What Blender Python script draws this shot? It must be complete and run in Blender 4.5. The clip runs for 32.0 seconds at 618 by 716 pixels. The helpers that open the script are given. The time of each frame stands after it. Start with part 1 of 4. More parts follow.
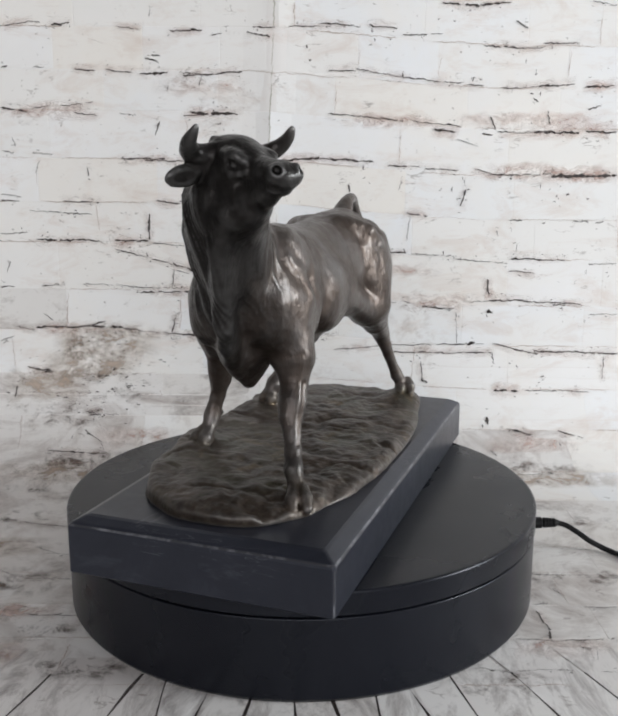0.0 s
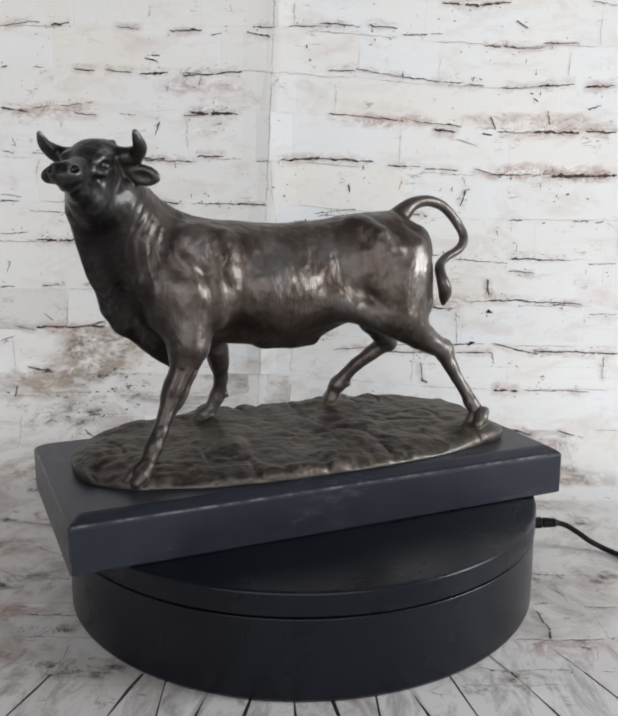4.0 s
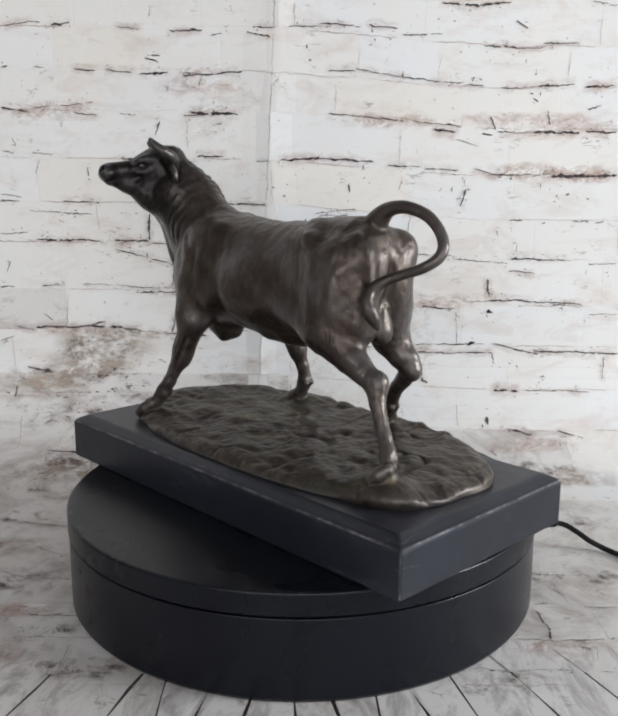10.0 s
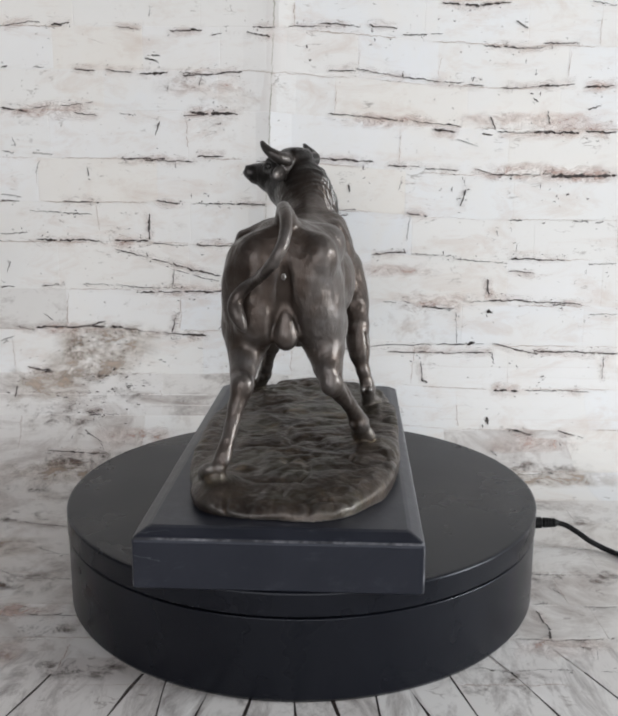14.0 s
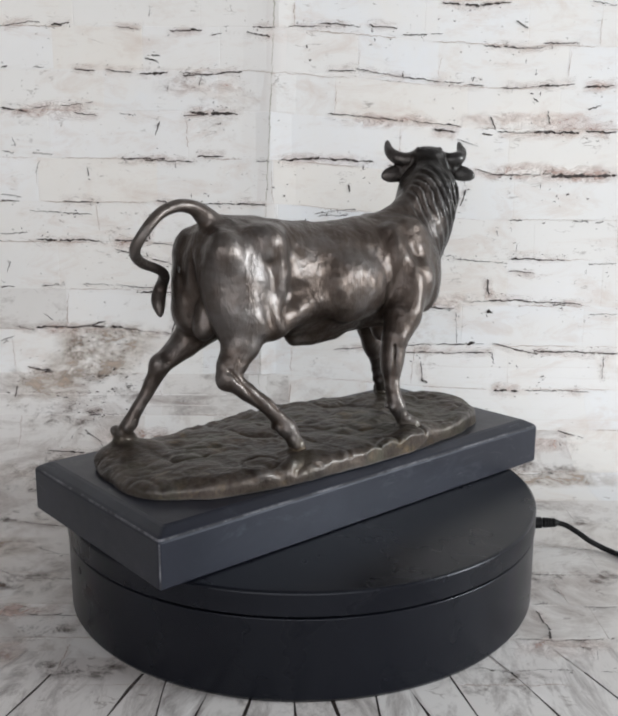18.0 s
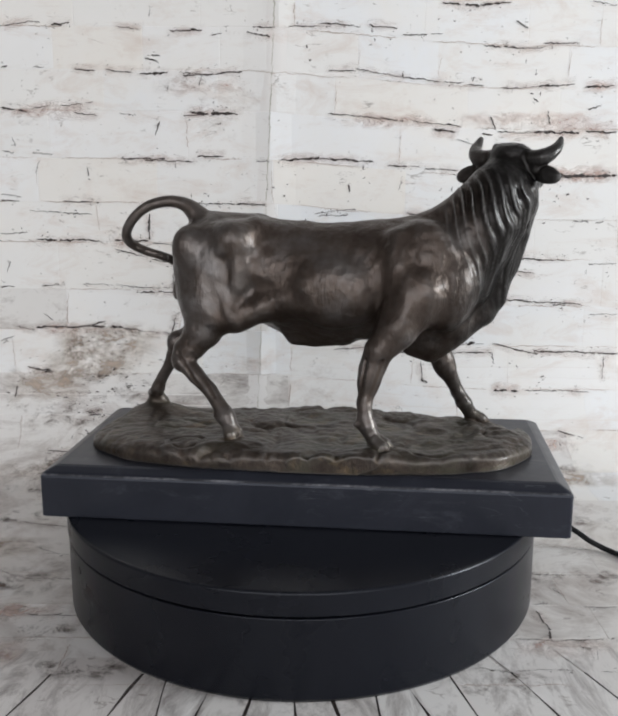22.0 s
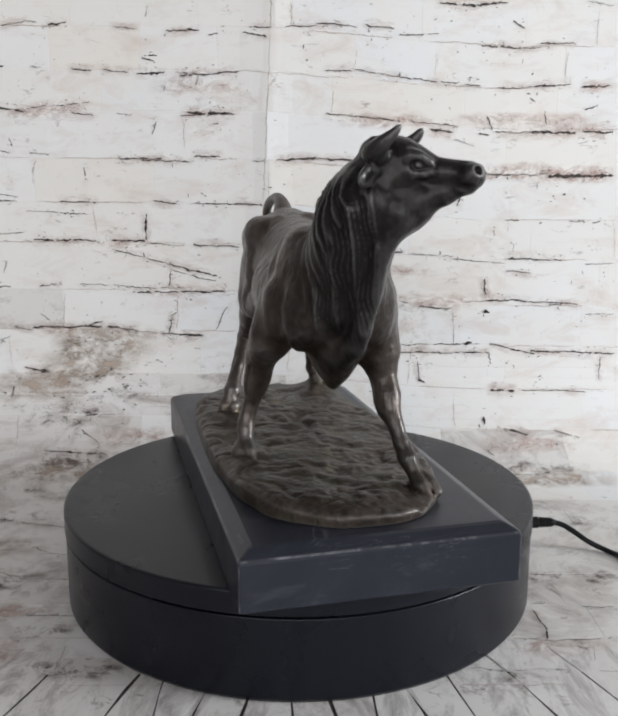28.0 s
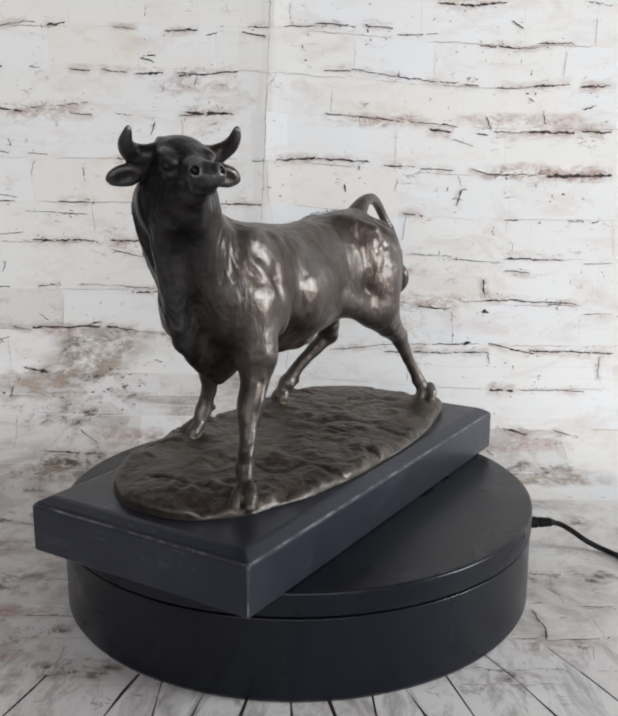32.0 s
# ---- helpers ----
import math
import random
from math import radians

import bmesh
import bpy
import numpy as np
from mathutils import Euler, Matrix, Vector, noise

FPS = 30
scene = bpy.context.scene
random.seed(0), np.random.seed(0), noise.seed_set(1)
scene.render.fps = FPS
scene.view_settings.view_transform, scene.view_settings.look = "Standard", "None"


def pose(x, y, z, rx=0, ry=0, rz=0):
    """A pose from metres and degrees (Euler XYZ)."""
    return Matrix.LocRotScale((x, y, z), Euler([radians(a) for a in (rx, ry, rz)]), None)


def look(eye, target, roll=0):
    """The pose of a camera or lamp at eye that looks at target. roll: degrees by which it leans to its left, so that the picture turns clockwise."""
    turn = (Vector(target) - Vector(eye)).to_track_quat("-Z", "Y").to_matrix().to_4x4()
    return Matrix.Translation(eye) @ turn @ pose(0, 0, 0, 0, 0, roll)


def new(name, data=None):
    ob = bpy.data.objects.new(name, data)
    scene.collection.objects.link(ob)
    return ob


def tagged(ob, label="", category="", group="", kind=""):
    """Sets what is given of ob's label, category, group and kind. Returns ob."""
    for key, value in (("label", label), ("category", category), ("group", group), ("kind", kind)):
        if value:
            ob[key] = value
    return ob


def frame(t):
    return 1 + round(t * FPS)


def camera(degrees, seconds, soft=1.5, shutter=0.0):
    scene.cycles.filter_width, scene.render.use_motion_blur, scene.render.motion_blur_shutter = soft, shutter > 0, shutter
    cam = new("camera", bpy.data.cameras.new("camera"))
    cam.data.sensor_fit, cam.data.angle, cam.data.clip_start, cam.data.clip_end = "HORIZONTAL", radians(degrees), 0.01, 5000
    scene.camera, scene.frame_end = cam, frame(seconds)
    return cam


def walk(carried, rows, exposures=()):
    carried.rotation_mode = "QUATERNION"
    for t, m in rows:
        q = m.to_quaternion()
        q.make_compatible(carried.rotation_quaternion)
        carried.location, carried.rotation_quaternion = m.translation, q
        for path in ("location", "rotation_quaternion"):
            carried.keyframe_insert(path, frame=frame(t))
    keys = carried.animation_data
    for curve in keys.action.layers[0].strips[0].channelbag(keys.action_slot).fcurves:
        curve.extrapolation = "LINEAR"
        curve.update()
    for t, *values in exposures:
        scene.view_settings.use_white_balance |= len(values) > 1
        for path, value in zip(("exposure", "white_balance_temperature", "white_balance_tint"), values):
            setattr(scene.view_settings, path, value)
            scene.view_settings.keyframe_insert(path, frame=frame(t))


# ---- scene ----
EYE = Vector((-0.0009, -0.6604, 0.3204))
PITCH, LENS = 12.141, 38.655


def aim(yaw):
    """The camera's pose, turned to its right by yaw degrees."""
    a, p = radians(-0.536 - yaw), radians(PITCH)
    way = Vector((-math.sin(a) * math.cos(p), math.cos(a) * math.cos(p), -math.sin(p)))
    return look(EYE, EYE + way, 0.123)


cam = camera(LENS, 32.0, soft=2.6)
walk(cam, [(0, aim(0)), (12, aim(0)), (25.5, aim(0)), (26.5, aim(0.06)), (27.5, aim(0.165)), (28.2, aim(0.21)), (29, aim(0.245)),
           (30, aim(0.27)), (31, aim(0.29)), (32, aim(0.265))], [(0, 0.0), (32, 0.0)])

# ---- light ----
world = bpy.data.worlds.new("sky")
scene.world = world
world.use_nodes = True
sky = world.node_tree.nodes.new("ShaderNodeTexSky")
sky.sky_type, sky.sun_disc, sky.sun_elevation, sky.sun_rotation = "NISHITA", False, radians(35), radians(100)
world.node_tree.links.new(sky.outputs[0], world.node_tree.nodes["Background"].inputs[0])
world.node_tree.nodes["Background"].inputs[1].default_value = 0.08


def area_lamp(name, eye, target, width, height, watts, colour):
    data = bpy.data.lights.new(name, "AREA")
    data.shape, data.size, data.size_y, data.energy, data.color = "RECTANGLE", width, height, watts, colour
    ob = new(name, data)
    ob.matrix_world = look(eye, target)
    return ob


area_lamp("window_light", (2.98, -0.75, 0.85), (0.0, -0.05, 0.3), 1.0, 0.9, 95, (0.925, 0.97, 1.0))
# broad soft fill lamp added behind the camera; no window is known there
area_lamp("far_window_light", (-0.2, -2.68, 0.85), (0.0, 0.0, 0.35), 3.0, 1.3, 38, (1.0, 0.975, 0.98))


# ---- materials ----
def material(name, colour, rough=0.6, metal=0.0):
    mat = bpy.data.materials.new(name)
    mat.use_nodes = True
    shader = mat.node_tree.nodes["Principled BSDF"]
    shader.inputs["Base Color"].default_value = (*colour, 1)
    shader.inputs["Roughness"].default_value = rough
    shader.inputs["Metallic"].default_value = metal
    return mat, mat.node_tree, shader


def noise_node(tree, scale, detail=4.0, rough=0.55, distort=0.0, stretch=(1, 1, 1)):
    """A noise texture in object space, metres."""
    where, fit, tex = (tree.nodes.new(k) for k in ("ShaderNodeTexCoord", "ShaderNodeMapping", "ShaderNodeTexNoise"))
    fit.inputs["Scale"].default_value = stretch
    tex.inputs["Scale"].default_value, tex.inputs["Detail"].default_value = scale, detail
    tex.inputs["Roughness"].default_value, tex.inputs["Distortion"].default_value = rough, distort
    tree.links.new(where.outputs["Object"], fit.inputs["Vector"])
    tree.links.new(fit.outputs["Vector"], tex.inputs["Vector"])
    return tex.outputs["Fac"]


def ramp(tree, fac, *stops):
    node = tree.nodes.new("ShaderNodeValToRGB")
    while len(node.color_ramp.elements) < len(stops):
        node.color_ramp.elements.new(0.5)
    for element, (at, colour) in zip(node.color_ramp.elements, stops):
        element.position = at
        element.color = (*colour, 1) if len(colour) == 3 else colour
    tree.links.new(fac, node.inputs[0])
    return node.outputs[0]


def blend(tree, fac, a, b, kind="MIX"):
    node = tree.nodes.new("ShaderNodeMix")
    node.data_type, node.blend_type = "RGBA", kind
    for socket, value in ((node.inputs[0], fac), (node.inputs[6], a), (node.inputs[7], b)):
        if isinstance(value, (int, float)):
            socket.default_value = value
        elif isinstance(value, tuple):
            socket.default_value = (*value, 1)
        else:
            tree.links.new(value, socket)
    return node.outputs[2]


def relief(tree, shader, height, strength, depth):
    node = tree.nodes.new("ShaderNodeBump")
    node.inputs["Strength"].default_value, node.inputs["Distance"].default_value = strength, depth
    tree.links.new(height, node.inputs["Height"])
    tree.links.new(node.outputs[0], shader.inputs["Normal"])


def grey(v):
    return (v, v, v)


def bronze_material():
    """Dark brown waxed bronze, rubbed bright on the ridges, shade painted into the hollows, dull and earthy low down on
    the cast ground.
    """
    mat, tree, sh = material("dark_patinated_bronze", (0.1, 0.08, 0.06), 0.4, 0.72)
    large = noise_node(tree, 22, 4, 0.6)
    fine = noise_node(tree, 170, 5, 0.65)
    base = ramp(tree, large, (0.3, (0.03, 0.0195, 0.0145)), (0.5, (0.069, 0.0515, 0.042)), (0.74, (0.142, 0.133, 0.13)))
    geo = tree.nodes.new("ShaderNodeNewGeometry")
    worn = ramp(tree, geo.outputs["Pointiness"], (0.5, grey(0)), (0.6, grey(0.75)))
    # shade put into the colour of the recesses, found by concavity
    hollow_shade = ramp(tree, geo.outputs["Pointiness"], (0.4, grey(0.9)), (0.495, grey(0)))
    base = blend(tree, hollow_shade, base, (0.010, 0.0085, 0.007))
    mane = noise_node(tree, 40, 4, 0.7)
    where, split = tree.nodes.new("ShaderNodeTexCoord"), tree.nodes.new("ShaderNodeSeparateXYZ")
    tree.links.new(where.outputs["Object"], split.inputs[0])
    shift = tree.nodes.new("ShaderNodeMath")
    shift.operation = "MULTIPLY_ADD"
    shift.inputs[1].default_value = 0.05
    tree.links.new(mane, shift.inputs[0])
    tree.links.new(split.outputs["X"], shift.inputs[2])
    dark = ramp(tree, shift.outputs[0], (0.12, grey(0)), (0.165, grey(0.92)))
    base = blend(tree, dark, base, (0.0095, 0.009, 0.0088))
    low = ramp(tree, split.outputs["Z"], (0.019, grey(0.85)), (0.032, grey(0)))
    earth = ramp(tree, noise_node(tree, 60, 5, 0.7), (0.35, (0.025, 0.0185, 0.0145)), (0.55, (0.064, 0.0485, 0.038)), (0.75, (0.125, 0.101, 0.08)))
    moss = ramp(tree, noise_node(tree, 26, 4, 0.65), (0.5, grey(0)), (0.64, grey(0.7)))
    earth = blend(tree, moss, earth, (0.06, 0.057, 0.038))
    ochre = ramp(tree, noise_node(tree, 34, 5, 0.7, 0.4), (0.58, grey(0)), (0.7, grey(0.45)))
    earth = blend(tree, ochre, earth, (0.22, 0.155, 0.08))
    base = blend(tree, low, base, earth)
    base = blend(tree, worn, base, (0.25, 0.248, 0.245))
    tree.links.new(base, sh.inputs["Base Color"])
    smooth = ramp(tree, fine, (0.3, grey(0.31)), (0.7, grey(0.46)))
    tree.links.new(blend(tree, low, smooth, grey(0.52)), sh.inputs["Roughness"])
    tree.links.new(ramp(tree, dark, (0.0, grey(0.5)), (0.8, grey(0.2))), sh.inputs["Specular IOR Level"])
    sh.inputs["Coat Weight"].default_value, sh.inputs["Coat Roughness"].default_value = 0.18, 0.19
    mid = noise_node(tree, 66, 4, 0.62, 0.4, (1.5, 1.5, 0.6))
    add = tree.nodes.new("ShaderNodeMath")
    add.operation = "MULTIPLY_ADD"
    add.inputs[1].default_value = 0.4
    tree.links.new(fine, add.inputs[0])
    tree.links.new(mid, add.inputs[2])
    relief(tree, sh, add.outputs[0], 0.6, 0.0024)
    return mat


def stone_material():
    mat, tree, sh = material("black_marble", (0.02, 0.02, 0.024), 0.32)
    fine = noise_node(tree, 90, 5, 0.7)
    veins = noise_node(tree, 9, 6, 0.7, 1.5)
    base = ramp(tree, veins, (0.35, (0.011, 0.0124, 0.018)), (0.6, (0.0175, 0.0192, 0.0268)), (0.75, (0.031, 0.033, 0.042)))
    dust = ramp(tree, noise_node(tree, 13, 9, 0.72, 0.3, (1, 1, 2.4)), (0.58, grey(0)), (0.78, grey(0.8)))
    base = blend(tree, dust, base, (0.07, 0.073, 0.088))
    scuff = ramp(tree, noise_node(tree, 24, 3, 0.6, 1.2, (0.5, 0.5, 4)), (0.492, grey(0)), (0.5, grey(0.5)), (0.508, grey(0)))
    some = ramp(tree, noise_node(tree, 17, 2, 0.5), (0.58, grey(0)), (0.66, grey(0.7)))
    base = blend(tree, blend(tree, 1.0, scuff, some, "MULTIPLY"), base, (0.16, 0.16, 0.175))
    tree.links.new(base, sh.inputs["Base Color"])
    tree.links.new(ramp(tree, fine, (0.3, grey(0.3)), (0.75, grey(0.38))), sh.inputs["Roughness"])
    relief(tree, sh, fine, 0.05, 0.0003)
    sh.inputs["Specular IOR Level"].default_value = 0.38
    sh.inputs["Specular Tint"].default_value = (0.84, 0.88, 1, 1)
    return mat


def worn_material():
    """Chipped and rubbed stone along the edges."""
    mat, tree, sh = material("rubbed_marble_edge", (0.12, 0.12, 0.13), 0.45)
    chips = noise_node(tree, 70, 5, 0.7)
    tree.links.new(ramp(tree, chips, (0.46, (0.03, 0.031, 0.037)), (0.66, (0.16, 0.162, 0.178))), sh.inputs["Base Color"])
    sh.inputs["Roughness"].default_value = 0.3
    sh.inputs["Specular IOR Level"].default_value = 0.38
    return mat


def plastic_material():
    mat, tree, sh = material("matt_black_plastic", (0.018, 0.018, 0.02), 0.42)
    fine = noise_node(tree, 900, 3, 0.6)
    smear = noise_node(tree, 12, 4, 0.6)
    tree.links.new(ramp(tree, smear, (0.3, (0.0046, 0.0052, 0.008)), (0.7, (0.0072, 0.008, 0.0115))), sh.inputs["Base Color"])
    tree.links.new(ramp(tree, smear, (0.3, grey(0.23)), (0.7, grey(0.33))), sh.inputs["Roughness"])
    relief(tree, sh, fine, 0.15, 0.0002)
    sh.inputs["Specular IOR Level"].default_value = 0.25
    sh.inputs["Specular Tint"].default_value = (0.9, 0.93, 1, 1)
    return mat


def print_material(name, tones, stain, amount, stretch=(1, 1, 2.6), dirt=0.0):
    """Ink on vinyl: a tone for each piece, blotches, warm stains, hair cracks and fine specks."""
    mat, tree, sh = material(name, tones[0], 0.6)
    info = tree.nodes.new("ShaderNodeObjectInfo")
    broad = noise_node(tree, 9, 5, 0.6, 0.5)
    cloud = noise_node(tree, 26, 6, 0.7, 0.3)
    streak = noise_node(tree, 14, 8, 0.75, 0.6, stretch)
    grime = noise_node(tree, 5, 9, 0.78, 0.3, (1, 1, 1.5))
    specks = noise_node(tree, 210, 3, 0.6)
    n = len(tones)
    piece = ramp(tree, info.outputs["Random"], *[(i / (n - 1), c) for i, c in enumerate(tones)])
    base = blend(tree, ramp(tree, cloud, (0.3, grey(0.0)), (0.7, grey(0.7))), piece, tones[n // 2])
    base = blend(tree, ramp(tree, broad, (0.48, grey(0)), (0.7, grey(0.6))), base, tones[-1])
    base = blend(tree, ramp(tree, streak, (0.52 - dirt, grey(0)), (0.75 - dirt, grey(amount))), base, stain)
    base = blend(tree, ramp(tree, grime, (0.6 - dirt, grey(0)), (0.72 - dirt, grey(amount))), base, tuple(c * 0.6 for c in stain))
    hair = noise_node(tree, 30, 4, 0.6, 0.4, (0.6, 1, 1.8))
    line = ramp(tree, hair, (0.488, grey(0)), (0.5, grey(1)), (0.512, grey(0)))
    some = ramp(tree, noise_node(tree, 38, 2, 0.5), (0.6, grey(0)), (0.68, grey(0.6)))
    base = blend(tree, blend(tree, 1.0, line, some, "MULTIPLY"), base, (0.13, 0.1, 0.085))
    base = blend(tree, ramp(tree, specks, (0.69, grey(0)), (0.75, grey(0.6))), base, (0.13, 0.095, 0.08))
    tree.links.new(base, sh.inputs["Base Color"])
    sh.inputs["Specular IOR Level"].default_value = 0.25
    return mat


def stain_material(name, colour, low, high):
    """Broken stains of the print."""
    mat, tree, sh = material(name, colour, 0.6)
    patch = ramp(tree, noise_node(tree, 45, 7, 0.75, 0.4, (1, 1, 1.8)), (low, grey(0)), (high, grey(1)))
    ink = tree.nodes.new("ShaderNodeAttribute")
    ink.attribute_name = "ink"
    tree.links.new(blend(tree, 1.0, patch, ink.outputs["Fac"], "MULTIPLY"), sh.inputs["Alpha"])
    return mat


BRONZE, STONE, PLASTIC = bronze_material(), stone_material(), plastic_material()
WORN = worn_material()
RUBBER, _, RUBBER_SHADER = material("black_rubber", (0.004, 0.004, 0.0045), 0.5)
RUBBER_SHADER.inputs["Specular IOR Level"].default_value = 0.22
WHITES = ((0.735, 0.76, 0.79), (0.765, 0.765, 0.765), (0.75, 0.74, 0.72), (0.74, 0.755, 0.77), (0.755, 0.725, 0.68))
VINYL = print_material("printed_vinyl_mortar", ((0.74, 0.74, 0.74), (0.72, 0.7, 0.68)), (0.6, 0.47, 0.4), 0.6)
BRICK = print_material("printed_vinyl_brick", WHITES, (0.58, 0.48, 0.42), 0.6, dirt=0.01)
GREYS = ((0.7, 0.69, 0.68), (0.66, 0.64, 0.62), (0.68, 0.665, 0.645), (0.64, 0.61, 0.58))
BRICK_LOW = print_material("printed_vinyl_greyer_brick", GREYS, (0.25, 0.2, 0.18), 0.75, dirt=0.045)
PLANK = print_material("printed_vinyl_plank", ((0.74, 0.73, 0.72), (0.66, 0.64, 0.62), (0.52, 0.49, 0.48)), (0.15, 0.125, 0.12), 0.9, (3, 1, 1), 0.03)
STAIN = stain_material("rusty_stain_ink", (0.57, 0.41, 0.355), 0.4, 0.72)
EARTH = stain_material("brown_stain_ink", (0.4, 0.315, 0.25), 0.36, 0.68)
GRIME = stain_material("dark_grime_ink", (0.12, 0.08, 0.065), 0.5, 0.66)
SEAM_INK = material("pale_brown_ink", (0.36, 0.28, 0.24), 0.6)[0]
CREASE = material("dull_crease_ink", (0.5, 0.49, 0.43), 0.7)[0]
INK = material("dark_brown_ink", (0.022, 0.015, 0.013), 0.65)[0]
# dark tone for unseen room surfaces, chosen to cut bounced light
DULL = print_material("low_bounce_grey", ((0.3, 0.29, 0.28), (0.26, 0.25, 0.25)), (0.24, 0.22, 0.21), 0.3)
PAINT = print_material("room_paint", ((0.72, 0.71, 0.7), (0.68, 0.67, 0.66)), (0.64, 0.62, 0.6), 0.3)


# ---- mesh helpers ----
def link_mesh(name, mesh, mat, parent=None, label="", smooth=False):
    ob = new(name, mesh)
    if not mesh.materials:
        mesh.materials.append(mat)
    if smooth:
        mesh.shade_smooth()
    if parent:
        ob.parent = parent
    return tagged(ob, label)


def part(name, bm, mat, parent=None, label="", smooth=False):
    mesh = bpy.data.meshes.new(name)
    bm.to_mesh(mesh)
    bm.free()
    return link_mesh(name, mesh, mat, parent, label, smooth)


def box(x0, x1, y0, y1, z0, z1, bevel=0.0, segments=2):
    bm = bmesh.new()
    bmesh.ops.create_cube(bm, size=1)
    for v in bm.verts:
        v.co = Vector(((x0 + x1) / 2 + v.co.x * (x1 - x0), (y0 + y1) / 2 + v.co.y * (y1 - y0), (z0 + z1) / 2 + v.co.z * (z1 - z0)))
    if bevel:
        bmesh.ops.bevel(bm, geom=bm.edges[:], offset=bevel, segments=segments, affect="EDGES", profile=0.5)
    return bm


def turned(profile, steps=192):
    """A solid of revolution about z from rows of radius and height, bottom to top, closed at both ends."""
    bm = bmesh.new()
    rings = [[bm.verts.new((r * math.cos(2 * math.pi * i / steps), r * math.sin(2 * math.pi * i / steps), z)) for i in range(steps)] for r, z in profile]
    for a, b in zip(rings, rings[1:]):
        for i in range(steps):
            bm.faces.new((a[i], a[(i + 1) % steps], b[(i + 1) % steps], b[i])).smooth = True
    bm.faces.new(rings[0][::-1])
    bm.faces.new(rings[-1])
    return bm


def tube(points, radii, sides=10):
    """A round tube along points."""
    bm = bmesh.new()
    rings = []
    for i, p in enumerate(points):
        way = (Vector(points[min(i + 1, len(points) - 1)]) - Vector(points[max(i - 1, 0)])).normalized()
        turn = way.to_track_quat("Z", "Y")
        rings.append([bm.verts.new(Vector(p) + turn @ Vector((radii[i] * math.cos(2 * math.pi * k / sides), radii[i] * math.sin(2 * math.pi * k / sides), 0))) for k in range(sides)])
    for a, b in zip(rings, rings[1:]):
        for k in range(sides):
            bm.faces.new((a[k], a[(k + 1) % sides], b[(k + 1) % sides], b[k]))
    bm.faces.new(rings[0][::-1])
    bm.faces.new(rings[-1])
    return bm


# ---- an unseen room added to close the place ----
def room():
    tagged(part("floor", box(-2.1, 3.1, -2.8, 1.3, -0.1, -0.004), DULL), "added grey floor under the backdrop, toned down to cut bounce light", kind="structure")
    tagged(part("ceiling", box(-2.1, 3.1, -2.8, 1.3, 2.4, 2.5), DULL), "unseen grey ceiling, toned down to cut bounce light", kind="structure")
    tagged(part("wall_north", box(-2.1, 3.1, 1.2, 1.3, -0.004, 2.4), PAINT), "plain pale wall", kind="structure")
    south = tagged(new("wall_south"), "unseen pale wall with an opening for the fill lamp", kind="structure")
    for x0, x1, z0, z1 in ((-2.1, -1.8, -0.004, 2.4), (1.4, 3.1, -0.004, 2.4), (-1.8, 1.4, -0.004, 0.15), (-1.8, 1.4, 1.55, 2.4)):
        part("wall_panel", box(x0, x1, -2.8, -2.7, z0, z1), PAINT, south)
    tagged(part("wall_west", box(-2.1, -2.0, -2.7, 1.2, -0.004, 2.4), DULL), "unseen grey wall, toned down to cut bounce light", kind="structure")
    east = tagged(new("wall_east"), "plain pale wall with a window opening", kind="structure")
    for y0, y1, z0, z1 in ((-2.7, -1.45, -0.004, 2.4), (-0.05, 1.2, -0.004, 2.4), (-1.45, -0.05, -0.004, 0.15), (-1.45, -0.05, 1.35, 2.4)):
        part("wall_panel", box(3.0, 3.1, y0, y1, z0, z1), PAINT, east)


room()

# ---- printed backdrop: wall, sweep and floor in one sheet ----
WALL_Y, SWEEP = 0.30, 0.12


def sheet(u, v, lift=0.0):
    """A place on the backdrop: u across, v up the sheet from where the sweep begins; lift off the sheet."""
    y0 = WALL_Y - SWEEP
    off = u + 0.0265 + (0.56 - v) * 0.05
    lift += 0.0034 * math.exp(-abs(off) / 0.014) * max(0.0, min(1.0, (v - 0.08) / 0.1)) + 0.004 * math.sin(u * 9 + 1) * max(0.0, min(1.0, (v - 0.1) / 0.3))
    if v < 0:
        return Vector((u, y0 + v, lift))
    if v < SWEEP * math.pi / 2:
        a = v / SWEEP
        r = SWEEP - lift
        return Vector((u, y0 + r * math.sin(a), SWEEP - r * math.cos(a)))
    return Vector((u, WALL_Y - lift, SWEEP + v - SWEEP * math.pi / 2))


def grid_mesh(name, us, vs, lift):
    mesh = bpy.data.meshes.new(name)
    verts = [sheet(u, v, lift) for v in vs for u in us]
    n = len(us)
    faces = [(j * n + i, j * n + i + 1, (j + 1) * n + i + 1, (j + 1) * n + i) for j in range(len(vs) - 1) for i in range(n - 1)]
    mesh.from_pydata(verts, [], faces)
    return mesh


backdrop = tagged(new("backdrop"), "vinyl photo backdrop printed with a whitewashed brick wall above worn planks", "backdrop", kind="structure")
link_mesh("backdrop_sheet", grid_mesh("backdrop_sheet", [i * 0.01 - 0.8 for i in range(161)], [i * 0.015 - 0.96 for i in range(137)], 0.0), VINYL, backdrop, smooth=True)

